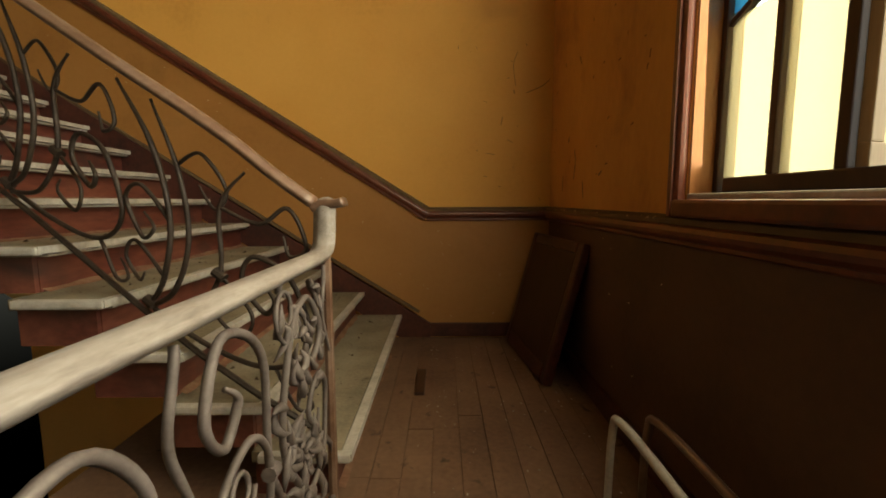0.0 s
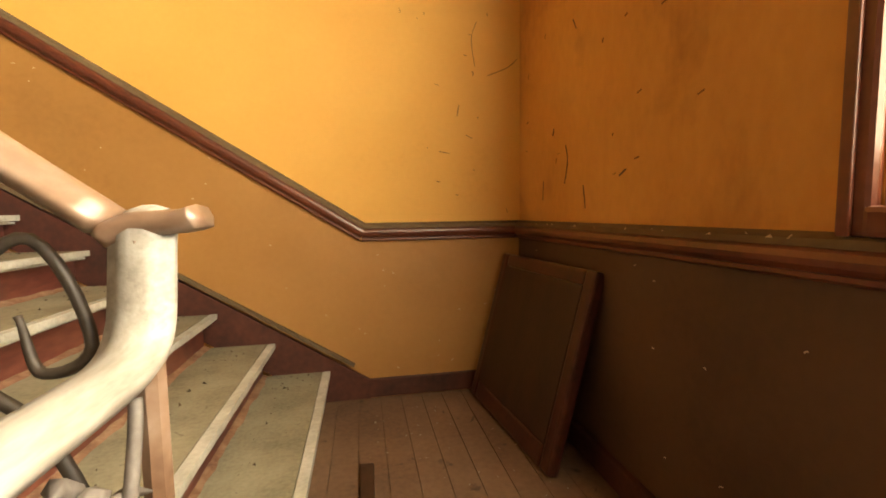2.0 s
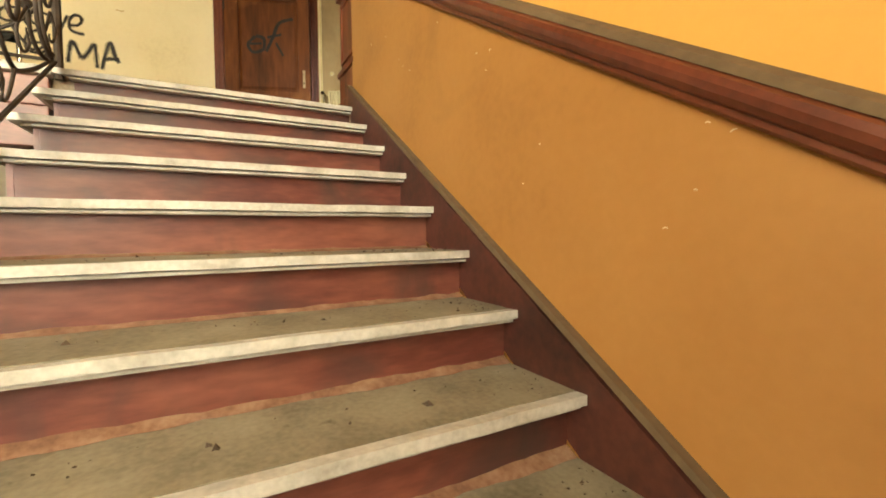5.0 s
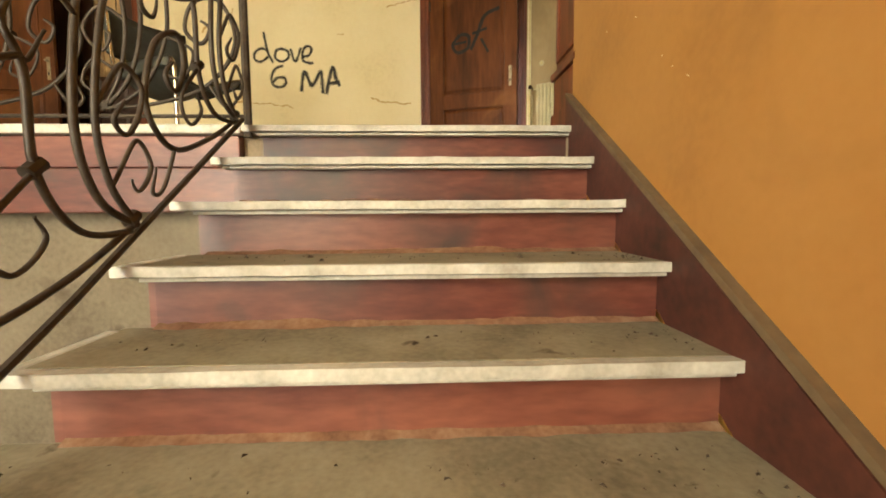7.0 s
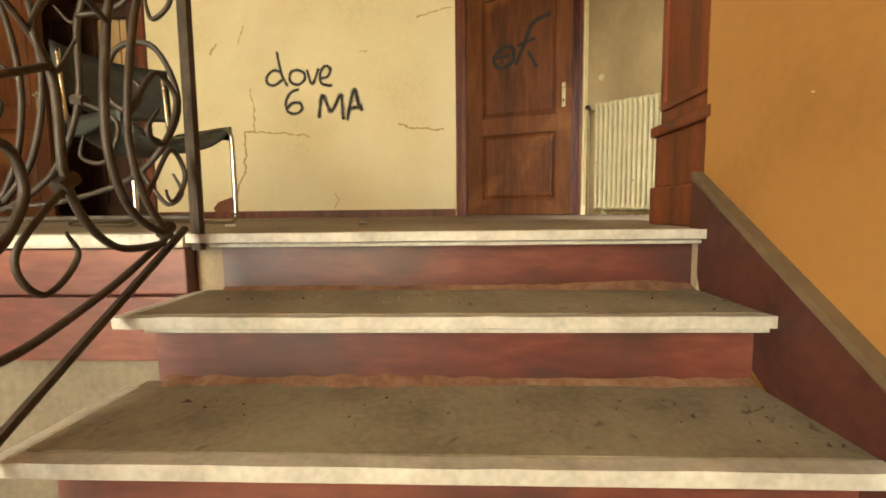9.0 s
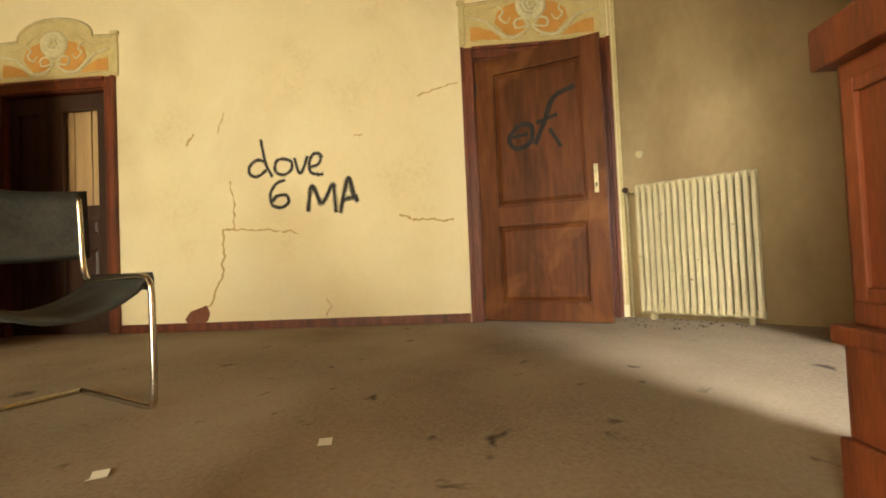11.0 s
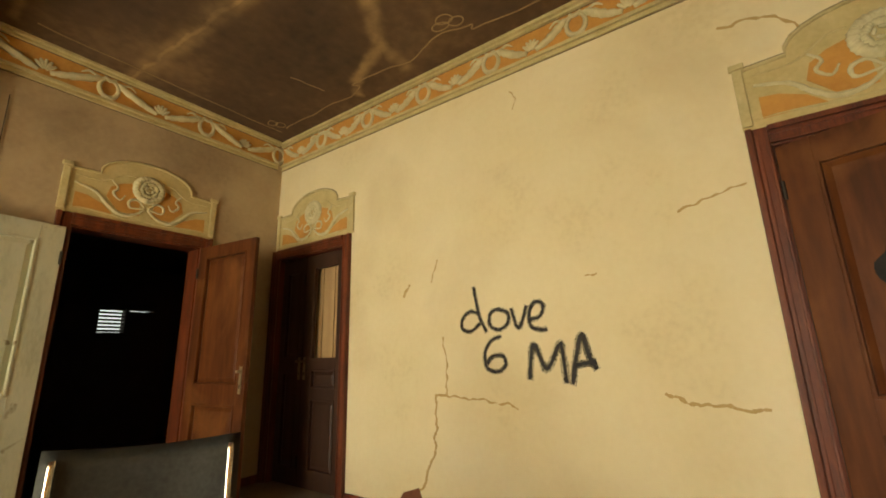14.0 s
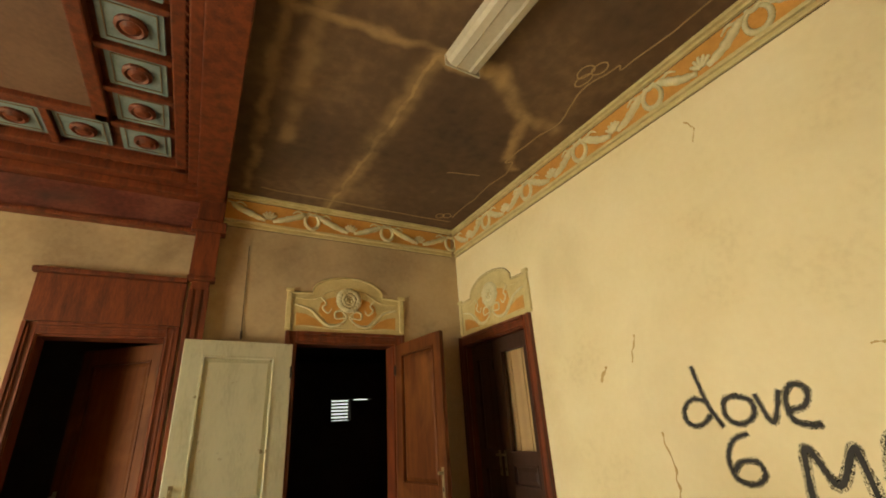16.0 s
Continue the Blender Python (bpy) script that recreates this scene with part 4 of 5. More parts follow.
# painted vertical band at the corner by the canted wall
boxes("corner_band", [(WW, WW + 0.012, 3.585, 3.60, UP + 0.1, 5.26), (WW, WW + 0.012, 3.612, 3.635, UP + 0.1, 5.26)], STUCCO, "raised plaster lines down the wall corner", "trim")

# ---- ceiling lines and lamp ----
lines = thing("ceiling_lines", "faint pale painted lines on the sooty ceiling", "ceiling painting", kind="structure")
PALE = material("faded_ceiling_line", [(0.28, 0.18, 0.08), (0.44, 0.30, 0.14)], 3, 30, 0.85, 0.05)


def ceiling_line(pts, r):
    bm = bmesh.new()
    p = smooth_path([(x, y, CEIL - 0.001) for x, y in pts], 9)
    p = [q + Vector((noise.noise(q * 6), noise.noise(q * 6 + Vector((4, 9, 2))), 0)) * 0.035 for q in p]
    sweep(bm, p, [(-r, -0.002), (r, -0.002), (r, 0.002), (-r, 0.002)], up=(0, 0, 1))
    part("line", bm, PALE, lines)


ceiling_line([(-5.40, -1.75), (-5.40, -0.6), (-5.30, -0.52), (-5.36, 0.1), (-5.30, 0.30), (-5.27, 0.45), (-5.32, 0.75), (-5.40, 0.95), (-5.42, 3.2)], 0.006)
ceiling_line([(-5.42, -1.86), (-3.32, -1.86)], 0.006)
ceiling_line([(-4.87, -0.91), (-5.05, -0.87), (-5.21, -0.84)], 0.004)
for cx, cy in ((-5.20, 0.56), (-5.14, 0.62), (-5.21, 0.68), (-5.32, -1.72), (-5.24, -1.76)):
    ceiling_line([(cx + 0.05 * math.cos(a * 0.7), cy + 0.06 * math.sin(a * 0.7)) for a in range(10)], 0.005)
lamp = thing("ceiling_lamp", "unlit ribbed plastic strip lamp on the ceiling", "ceiling lamp")
lm = pose(-4.30, 0.33, CEIL, 0, 0, 2)
lamp.matrix_basis = lm
bm = bmesh.new()
sweep(bm, [(0, 0, 0), (0, 1.25, 0)], [(-0.13, 0.0), (-0.12, -0.05), (-0.10, -0.075), (-0.055, -0.085), (-0.04, -0.075), (0.04, -0.075), (0.055, -0.085), (0.10, -0.075), (0.12, -0.05), (0.13, 0.0)])
part("diffuser", bm, LAMP_W, lamp)
for y in (-0.012, 1.25):
    bm = bmesh.new()
    box(bm, -0.135, 0.135, y, y + 0.012, -0.09, 0.0, bevel=0.004)
    part("end_cap", bm, LAMP_W, lamp)

# ---- balustrades ----


def spiral(cx, cz, r0, r1, a0, turns, n=22):
    return [(cx + (r0 + (r1 - r0) * i / n) * math.cos(radians(a0 + 360 * turns * i / n)), cz + (r0 + (r1 - r0) * i / n) * math.sin(radians(a0 + 360 * turns * i / n))) for i in range(n + 1)]


def scrollwork(parent, mapper, length, h, mat, seed=0):
    """Flowing wrought bars in a strip of length by h; mapper lays (u, v, out) into space."""
    def bar(pts, r, nm="scroll"):
        bm = bmesh.new()
        r = r * (0.85 if mat == IRON else 1.0)
        tube(bm, [mapper(u, v, 0.004 * math.sin(i * 0.4 + seed)) for i, (u, v) in enumerate(pts)], [r * min(1.0, 0.45 + (len(pts) - 1 - i) * 0.07) * (1.35 if i == len(pts) - 1 else 1.0) for i in range(len(pts))], 6)
        part(nm, bm, mat, parent, soft=True)
    n = max(1, round(length / 0.70))
    L = length / n
    for i in range(n):
        u0 = L * i
        s = lambda pts: [(u0 + L * a, h * b) for a, b in pts]
        flow = lambda pts: [(p[0], p[1]) for p in smooth_path([(a, b, 0) for a, b in s(pts)], 7)]
        if mat == IRON:
            # bars fanning out of one foot, with C-scrolls curling off on both sides
            bar(flow([(0.90, 0.02), (0.72, 0.20), (0.62, 0.48), (0.66, 0.78), (0.78, 0.99)]), 0.012)
            bar(flow([(0.90, 0.02), (0.78, 0.22), (0.72, 0.50), (0.80, 0.80), (0.98, 0.98)]), 0.012)
            bar(flow([(0.86, 0.02), (0.62, 0.16), (0.46, 0.42), (0.44, 0.72), (0.30, 0.94)]), 0.011)
            bar(flow([(0.90, 0.03), (0.55, 0.06), (0.20, 0.16), (0.02, 0.38), (0.10, 0.60), (0.28, 0.60), (0.34, 0.46), (0.24, 0.38), (0.18, 0.46), (0.23, 0.50)]), 0.011)
            bar(flow([(0.46, 0.42), (0.30, 0.34), (0.36, 0.20), (0.48, 0.22), (0.45, 0.30)]), 0.008)
            bar(flow([(0.66, 0.78), (0.52, 0.90), (0.40, 0.82), (0.46, 0.70), (0.54, 0.76)]), 0.008)
            bar(flow([(0.72, 0.50), (0.88, 0.58), (0.99, 0.46), (0.90, 0.34), (0.82, 0.42), (0.88, 0.46)]), 0.009)
            bar(flow([(0.78, 0.22), (0.94, 0.30), (1.02, 0.18), (0.94, 0.12), (0.90, 0.18)]), 0.008)
            bar(flow([(0.44, 0.72), (0.24, 0.76), (0.10, 0.90), (0.02, 0.78), (0.10, 0.70), (0.13, 0.77)]), 0.009)
            bar(flow([(0.20, 0.16), (0.10, 0.04), (0.02, 0.08), (0.06, 0.15)]), 0.008)
        else:
            # a pair of tall S bars that cross, ending in scrolls
            bar(flow([(0.06, 0.02), (0.30, 0.22), (0.52, 0.52), (0.44, 0.82), (0.24, 0.90), (0.12, 0.76), (0.22, 0.66), (0.29, 0.74), (0.24, 0.79)]), 0.010)
            bar(flow([(0.12, 0.02), (0.38, 0.20), (0.62, 0.50), (0.66, 0.84), (0.84, 0.94), (0.95, 0.80), (0.86, 0.70), (0.80, 0.78), (0.85, 0.83)]), 0.010)
            bar(flow([(0.94, 0.02), (0.72, 0.22), (0.62, 0.50), (0.74, 0.66), (0.90, 0.58), (0.88, 0.44), (0.79, 0.45), (0.80, 0.53)]), 0.009)
            bar(flow([(0.30, 0.22), (0.10, 0.30), (0.04, 0.50), (0.16, 0.60), (0.26, 0.50), (0.20, 0.42), (0.14, 0.46)]), 0.008)
            bar(flow([(0.52, 0.52), (0.38, 0.46), (0.30, 0.36), (0.36, 0.28), (0.43, 0.33)]), 0.007)
            bar(flow([(0.72, 0.22), (0.86, 0.30), (0.97, 0.24), (0.95, 0.12), (0.87, 0.13)]), 0.008)
            bar(flow([(0.46, 0.02), (0.52, 0.14), (0.60, 0.18), (0.64, 0.10), (0.57, 0.07)]), 0.008)
            bar(flow([(0.02, 0.98), (0.06, 0.84), (0.02, 0.72), (-0.02, 0.62)]), 0.008)
            for (a, b, r) in ((0.46, 0.90, 0.085), (0.80, 0.56, 0.060)):
                bar([(u0 + L * a + x, h * b + z) for x, z in spiral(0, 0, r, r * 0.25, 200 + 40 * seed, 1.4)], 0.006)
        # leaves along the bars
        for a, b, ang in () if mat == IRON else ((0.40, 0.38, 60), (0.56, 0.40, 120), (0.50, 0.62, 20), (0.70, 0.36, 70), (0.20, 0.24, 100)):
            c, sn = math.cos(radians(ang)), math.sin(radians(ang))
            pts = [(u0 + L * a + c * q * 0.10, h * b + sn * q * 0.10 + 0.012 * math.sin(q * 3)) for q in (0, 0.25, 0.5, 0.75, 1.0)]
            bm = bmesh.new()
            tube(bm, [mapper(u, v, 0.008) for u, v in pts], [0.003, 0.010, 0.012, 0.008, 0.002], 5)
            part("leaf", bm, mat, parent, soft=True)
        for a, b in (((0.88, 0.05), (0.46, 0.42)) if mat == IRON else ((0.30, 0.22), (0.62, 0.50))):
            bm = bmesh.new()
            tube(bm, [mapper(u0 + L * a - 0.018, h * b, 0), mapper(u0 + L * a + 0.018, h * b + 0.004, 0)], 0.018, 8)
            part("collar", bm, mat, parent)


RAIL = [(0.026, -0.018), (0.037, -0.004), (0.035, 0.004), (0.026, 0.006), (0.022, 0.013), (0.008, 0.018), (-0.008, 0.018), (-0.022, 0.013), (-0.026, 0.006), (-0.035, 0.004), (-0.037, -0.004), (-0.026, -0.018)]

# level guard of the landing, ending in a gooseneck
guard = thing("landing_balustrade", "dusty wrought iron landing balustrade with varnished wooden handrail", "balustrade", "balustrades")
GX = 0.475
bm = bmesh.new()
path = [(GX, SW + 0.02, 0.92), (GX, 0.95, 0.92), (GX, 1.06, 0.925), (GX, 1.105, 0.955), (GX, 1.12, 1.02), (GX, 1.125, 1.05), (GX, 1.135, 1.078), (GX, 1.155, 1.085)]
sweep(bm, [path[0], *smooth_path(path[1:], 5)], RAIL, up=(0, -0.001, 1))
part("handrail", bm, DUSTY_RAIL, guard, "pale worn varnished handrail with gooseneck", soft=True)
bm = bmesh.new()
sweep(bm, smooth_path([(GX - 0.045, 1.145, 1.070), (GX - 0.01, 1.143, 1.086), (GX + 0.025, 1.14, 1.086), (GX + 0.045, 1.137, 1.088), (GX + 0.062, 1.135, 1.093)], 4), [(0.024, -0.020), (0.034, -0.006), (0.028, 0.006), (0.0, 0.010), (-0.028, 0.006), (-0.034, -0.006), (-0.024, -0.020)])
part("volute", bm, HANDRAIL, guard, soft=True)
bm = bmesh.new()
tube(bm, [(GX, 1.125, 0.0), (GX, 1.125, 1.06)], 0.017, 8)
part("newel", bm, HANDRAIL, guard)
bm = bmesh.new()
tube(bm, [(GX, SW, 0.06), (GX, 1.12, 0.06)], 0.010, 6)
part("bottom_bar", bm, DUSTY_IRON, guard)
scrollwork(guard, lambda u, v, o: (GX + o, 1.10 - u, 0.06 + v), 3.1, 0.84, DUSTY_IRON, 0)

ra = random.Random(3)
for i in range(60):
    u, v = ra.uniform(0.08, 0.40), ra.uniform(0.12, 0.80)
    a = ra.uniform(0, 6.28)
    q = [(GX + 0.012 * math.sin(j * 1.1 + i), 1.10 - u - 0.022 * j * math.cos(a + 0.35 * j), 0.06 + v + 0.022 * j * math.sin(a + 0.35 * j)) for j in range(5)]
    bm = bmesh.new()
    tube(bm, q, [0.003, 0.010, 0.013, 0.008, 0.002], 5)
    part("acanthus_leaf", bm, DUSTY_IRON, guard, soft=True)

# raking balustrade of the flight
rake = thing("stair_balustrade", "wrought iron stair balustrade with flowing scrolls and wooden handrail", "balustrade", "balustrades")


def edge_y(x):
    t = min(1.0, max(0.0, (0.35 - x) / 1.7))
    return 1.14 + 0.40 * (t * t * (3 - 2 * t))


def nose_z(x):
    return RISE + (FIRST - x) * SL


bm = bmesh.new()
hp = [(0.44, 1.13, 1.085), (0.30, 1.145, 1.185)] + [(x, edge_y(x), nose_z(x) + 0.90) for x in (0.1, -0.3, -0.7, -1.1, -1.5, -1.9, -2.3)] + [(TOP - 0.02, 1.54, UP + 0.92)]
sweep(bm, smooth_path(hp, 4), RAIL)
part("handrail", bm, HANDRAIL, rake, soft=True)
bm = bmesh.new()
tube(bm, [(TOP - 0.01, 1.54, UP - 0.05), (TOP - 0.01, 1.54, UP + 0.92)], 0.020, 8)
part("top_post", bm, IRON, rake, "dark iron post")
bm = bmesh.new()
tube(bm, [(x, edge_y(x), nose_z(x) + 0.05) for x in [0.42 - 0.2 * i for i in range(15)]], 0.011, 6)
part("bottom_bar", bm, IRON, rake)
scrollwork(rake, lambda u, v, o: (0.42 - u, edge_y(0.42 - u) + o, nose_z(0.42 - u) + 0.06 + v), 2.80, 0.80, IRON, 1)

# gallery guard along the upper floor edge
gal = thing("gallery_balustrade", "dark wrought iron gallery balustrade above the stairwell", "balustrade", "balustrades")
bm = bmesh.new()
sweep(bm, [(TOP - 0.03, 1.50, UP + 0.92), (TOP - 0.03, SW + 0.03, UP + 0.92)], RAIL)
part("handrail", bm, HANDRAIL, gal, soft=True)
for z in (0.05,):
    bm = bmesh.new()
    tube(bm, [(TOP - 0.03, 1.52, UP + z), (TOP - 0.03, SW, UP + z)], 0.010, 6)
    part("bottom_bar", bm, IRON, gal)
scrollwork(gal, lambda u, v, o: (TOP - 0.03 + o, 1.50 - u, UP + 0.06 + v), 3.5, 0.84, IRON, 2)

# ---- stair window ----
win = thing("window_1", "tall stair window with yellow and blue leaded panes", "window", kind="structure")
for nm, r in {"outer_moulding": (EW - 0.03, EW, WY1, WY1 + 0.055, WZ0 - 0.06, WZ1 + 0.1), "outer_moulding_b": (EW - 0.03, EW, WY0 - 0.055, WY0, WZ0 - 0.06, WZ1 + 0.1), "head_moulding": (EW - 0.045, EW, WY0, WY1, WZ1, WZ1 + 0.1), "sill_moulding": (EW - 0.055, EW, WY0, WY1, WZ0 - 0.06, WZ0)}.items():
    bm = bmesh.new()
    box(bm, *r, bevel=0.012)
    x0, x1, y0, y1, z0, z1 = r
    if nm.startswith("outer"):
        box(bm, x0 - 0.010, x0 + 0.001, y0 + 0.03 if y0 > 0 else y0, y1 if y0 > 0 else y1 - 0.03, z0, z1, bevel=0.004)
    part(nm.replace("_b", ""), bm, DADO, win)
bm = bmesh.new()
box(bm, EW, EO, WY0, WY1, WZ0 - 0.001, WZ0 + 0.02, bevel=0.006)
part("sill", bm, NOSING, win, "white marble inner sill")
bm = bmesh.new()
for r in ((EW + 0.003, EW + 0.08, WY1 - 0.012, WY1 + 0.001), (EW + 0.003, EW + 0.08, WY0 - 0.001, WY0 + 0.012)):
    box(bm, r[0], r[1], r[2], r[3], WZ0 + 0.02, WZ1)
part("reveal", bm, REVEAL, win, "orange varnished window lining")
XF = EW + 0.08
for nm, (y0, y1, z0, z1) in {"frame": (WY1 - 0.035, WY1, WZ0 + 0.02, WZ1), "frame_b": (WY0, WY0 + 0.06, WZ0 + 0.02, WZ1), "frame_c": (WY0 + 0.06, WY1 - 0.06, WZ0 + 0.02, WZ0 + 0.07), "frame_d": (WY0 + 0.06, WY1 - 0.06, WZ1 - 0.06, WZ1), "mullion": (0.925, 0.955, WZ0 + 0.07, WZ1 - 0.06), "transom": (WY0 + 0.06, WY1 - 0.06, 3.45, 3.52)}.items():
    bm = bmesh.new()
    box(bm, XF, XF + 0.05, y0, y1, z0, z1, bevel=0.006)
    part(nm.split("_")[0], bm, DARKWOOD, win)


def glass(nm, y0, y1, z0, z1, mt, x=XF + 0.02):
    bm = bmesh.new()
    box(bm, x, x + 0.006, y0, y1, z0, z1)
    o = part(nm, bm, mt, win)
    o.visible_shadow = False


glass("yellow_pane", 0.955, WY1 - 0.035, WZ0 + 0.07, 1.66, YGLASS)
glass("blue_pane", 0.955, WY1 - 0.035, 1.68, 1.95, BGLASS)
glass("yellow_pane", 0.955, WY1 - 0.035, 1.97, 3.45, YGLASS)
glass("yellow_pane", 0.75, 0.925, WZ0 + 0.07, 3.45, YGLASS)
glass("upper_pane", WY0 + 0.06, WY1 - 0.06, 3.52, WZ1 - 0.06, YGLASS)
bm = bmesh.new()
box(bm, XF + 0.012, XF + 0.034, 0.715, 0.75, WZ0 + 0.07, 3.45, bevel=0.004)
part("mullion", bm, DARKWOOD, win)
for z in (1.66, 1.95):
    bm = bmesh.new()
    prism(bm, [(0.955, z + 0.06), (WY1 - 0.035, z - 0.02), (WY1 - 0.035, z), (0.955, z + 0.08)], 0.025, "x", XF + 0.01)
    part("glazing_bar", bm, DARKWOOD, win)
# opened casement standing inwards-out
case = thing("casement", "open yellow-glazed window casement swung outwards", "window")
case.matrix_basis = pose(XF + 0.05, 0.70, 0, 0, 0, 24)
for r in ((0, 0.62, 0, 0.04, WZ0 + 0.07, WZ0 + 0.13), (0, 0.62, 0, 0.04, 3.38, 3.44), (0, 0.06, 0, 0.04, WZ0 + 0.13, 3.38), (0.56, 0.62, 0, 0.04, WZ0 + 0.13, 3.38)):
    bm = bmesh.new()
    box(bm, *r, bevel=0.005)
    part("casement_bar", bm, PALEWOOD, case)
bm = bmesh.new()
box(bm, 0.06, 0.56, 0.018, 0.024, WZ0 + 0.13, 3.38)
o = part("pane", bm, YGLASS, case)
o.visible_shadow = False
# outside: ground, bright haze
m = glow("outdoor_haze", (0.95, 1.0, 0.92), 10.0)
boxes("backdrop_east", [(14.0, 14.1, -14, 30, -4, 14)], m, "overexposed bright sky outside the window", "backdrop")
FOLIAGE = material("foliage", [(0.04, 0.09, 0.02), (0.14, 0.22, 0.06)], 2, 10, 0.8, 0.1)
bush = thing("bush", "sunlit green bush outside the window", "bush")
bm = bmesh.new()
for i in range(260):
    c = Vector((6.5 + random.gauss(0, 0.5), -0.9 + random.gauss(0, 0.9), 0.2 + random.gauss(0, 0.5)))
    d = [Vector((random.gauss(0, 1), random.gauss(0, 1), random.gauss(0, 1))).normalized() * 0.16 for _ in range(2)]
    bm.faces.new([bm.verts.new(c + q) for q in (d[0], d[1], -d[0] * 0.7, -d[1] * 0.8)])
crown = part("crown", bm, FOLIAGE, bush)
bm = bmesh.new()
tube(bm, [(6.5, -0.9, -3.0), (6.5, -0.85, -1.2), (6.45, -0.9, 0.2)], [0.08, 0.06, 0.02], 6)
part("trunk", bm, DARKWOOD, bush)
boxes("ground", [(2.1, 300, -300, 300, -3.2, -3.0)], FOLIAGE, "green ground outside the window", "ground")

# ---- loose things on the landing ----
board = thing("framed_board", "dark red framed wooden panel leaning against the landing wall", "panel")
board.matrix_basis = pose(1.40, 3.00, 0.0, 0, 0, -84) @ pose(0, 0, 0, -15, 0, 0)
for nm, r in {"frame_side": (0, 0.075, -0.055, 0, 0, 0.86), "frame_side_b": (0.815, 0.89, -0.055, 0, 0, 0.86), "frame_rail": (0.075, 0.815, -0.055, 0, 0, 0.10), "frame_rail_b": (0.075, 0.815, -0.055, 0, 0.79, 0.86), "field": (0.075, 0.815, -0.054, -0.040, 0.10, 0.79)}.items():
    bm = bmesh.new()
    box(bm, *r, bevel=0.014 if nm != "field" else 0.002)
    part(nm.replace("_b", ""), bm, DARKWOOD if nm == "field" else BOARD_RED, board)
for r in ((0.075, 0.093, 0.10, 0.79), (0.797, 0.815, 0.10, 0.79), (0.093, 0.797, 0.10, 0.118), (0.093, 0.797, 0.772, 0.79)):
    bm = bmesh.new()
    box(bm, r[0], r[1], -0.041, -0.012, r[2], r[3], bevel=0.006)
    part("bead", bm, BOARD_RED, board)
bm = bmesh.new()
box(bm, 0.70, 0.755, 2.02, 2.36, 0.0, 0.02, bevel=0.004)
tagged(mesh_object("wood_strip", bm, DARKWOOD), "short dark wooden strip lying on the floor", "wood strip")
tf = thing("tube_frame", "bent pale metal tube frame standing by the wall", "tube frame")
for i, x in enumerate((1.44, 1.56)):
    bm = bmesh.new()
    tube(bm, smooth_path([(x, 1.12, 0.0), (x, 1.10, 0.30), (x, 1.02, 0.37), (x, 0.6, 0.37), (x, 0.2, 0.37), (x, 0.12, 0.30), (x, 0.10, 0.0)], 5), 0.014, 8)
    part("tube_leg", bm, (NOSING, HANDRAIL)[i], tf, soft=True)
bm = bmesh.new()
tube(bm, [(1.44, 0.6, 0.37), (1.56, 0.6, 0.37)], 0.012, 8)
part("cross_bar", bm, NOSING, tf)

# ---- radiator on the canted wall ----
rad = thing("radiator", "cream enamelled ribbed radiator with rust at its foot", "radiator")
rad.matrix_basis = cant @ pose(0.125, -0.07, UP + 0.05)
NS, RW, RH = 18, 0.80, 1.02
bm = bmesh.new()
pw = RW / NS
prism(bm, [(0.004, -0.05), (0.010, -0.068), (pw - 0.014, -0.068), (pw - 0.006, -0.05), (pw - 0.006, 0.03), (0.004, 0.03)], RH - 0.03, "z", 0.015)
for z in (0.0, RH - 0.05):
    tube(bm, [(0.0, -0.02, z + 0.025), (pw, -0.02, z + 0.025)], 0.030, 8)
sec = part("section", bm, RADIATOR, rad)
for i in range(1, NS):
    share(sec, pose(pw * i, 0, 0.004 * math.sin(i * 2.1)))
for x in (0.08, RW - 0.08):
    bm = bmesh.new()
    box(bm, x - 0.015, x + 0.015, -0.03, 0.06, -0.05, 0.02)
    part("foot", bm, RADIATOR, rad)
bm = bmesh.new()
tube(bm, smooth_path([(-0.01, -0.02, 0.97), (-0.055, -0.02, 0.97), (-0.085, -0.005, 0.95), (-0.09, 0.04, 0.85), (-0.09, 0.045, 0.3), (-0.09, 0.045, -0.05)], 5), 0.010, 8)
part("pipe", bm, RADIATOR, rad)
bm = bmesh.new()
tube(bm, [(-0.055, -0.10, 0.985), (-0.055, -0.03, 0.975)], [0.024, 0.020], 10)
part("valve", bm, CHROME, rad, "grey metal valve knob")
sw = thing("wall_switch", "small round cream wall switch", "switch")
sw.matrix_basis = cant @ pose(0.14, 0, 3.36)
bm = bmesh.new()
tube(bm, [(0, 0.0, 0), (0, -0.012, 0)], 0.030, 14)
part("rim", bm, RADIATOR, sw)
bm = bmesh.new()
tube(bm, [(0, -0.012, 0), (0, -0.020, 0)], 0.014, 10)
part("button", bm, STUCCO, sw)
wire = new("wire")
tagged(wire, "thin dark cable hanging down the hall wall", "cable")
bm = bmesh.new()
tube(bm, smooth_path([(-3.30, SW + 0.008, 5.2), (-3.305, SW + 0.008, 4.8), (-3.315, SW + 0.01, 4.35)], 4), 0.003, 5)
part("cable_run", bm, IRON, wire)
bm = bmesh.new()
tube(bm, [(-3.315, SW + 0.01, 4.37), (-3.316, SW + 0.012, 4.30)], 0.010, 6)
part("connector", bm, IRON, wire)

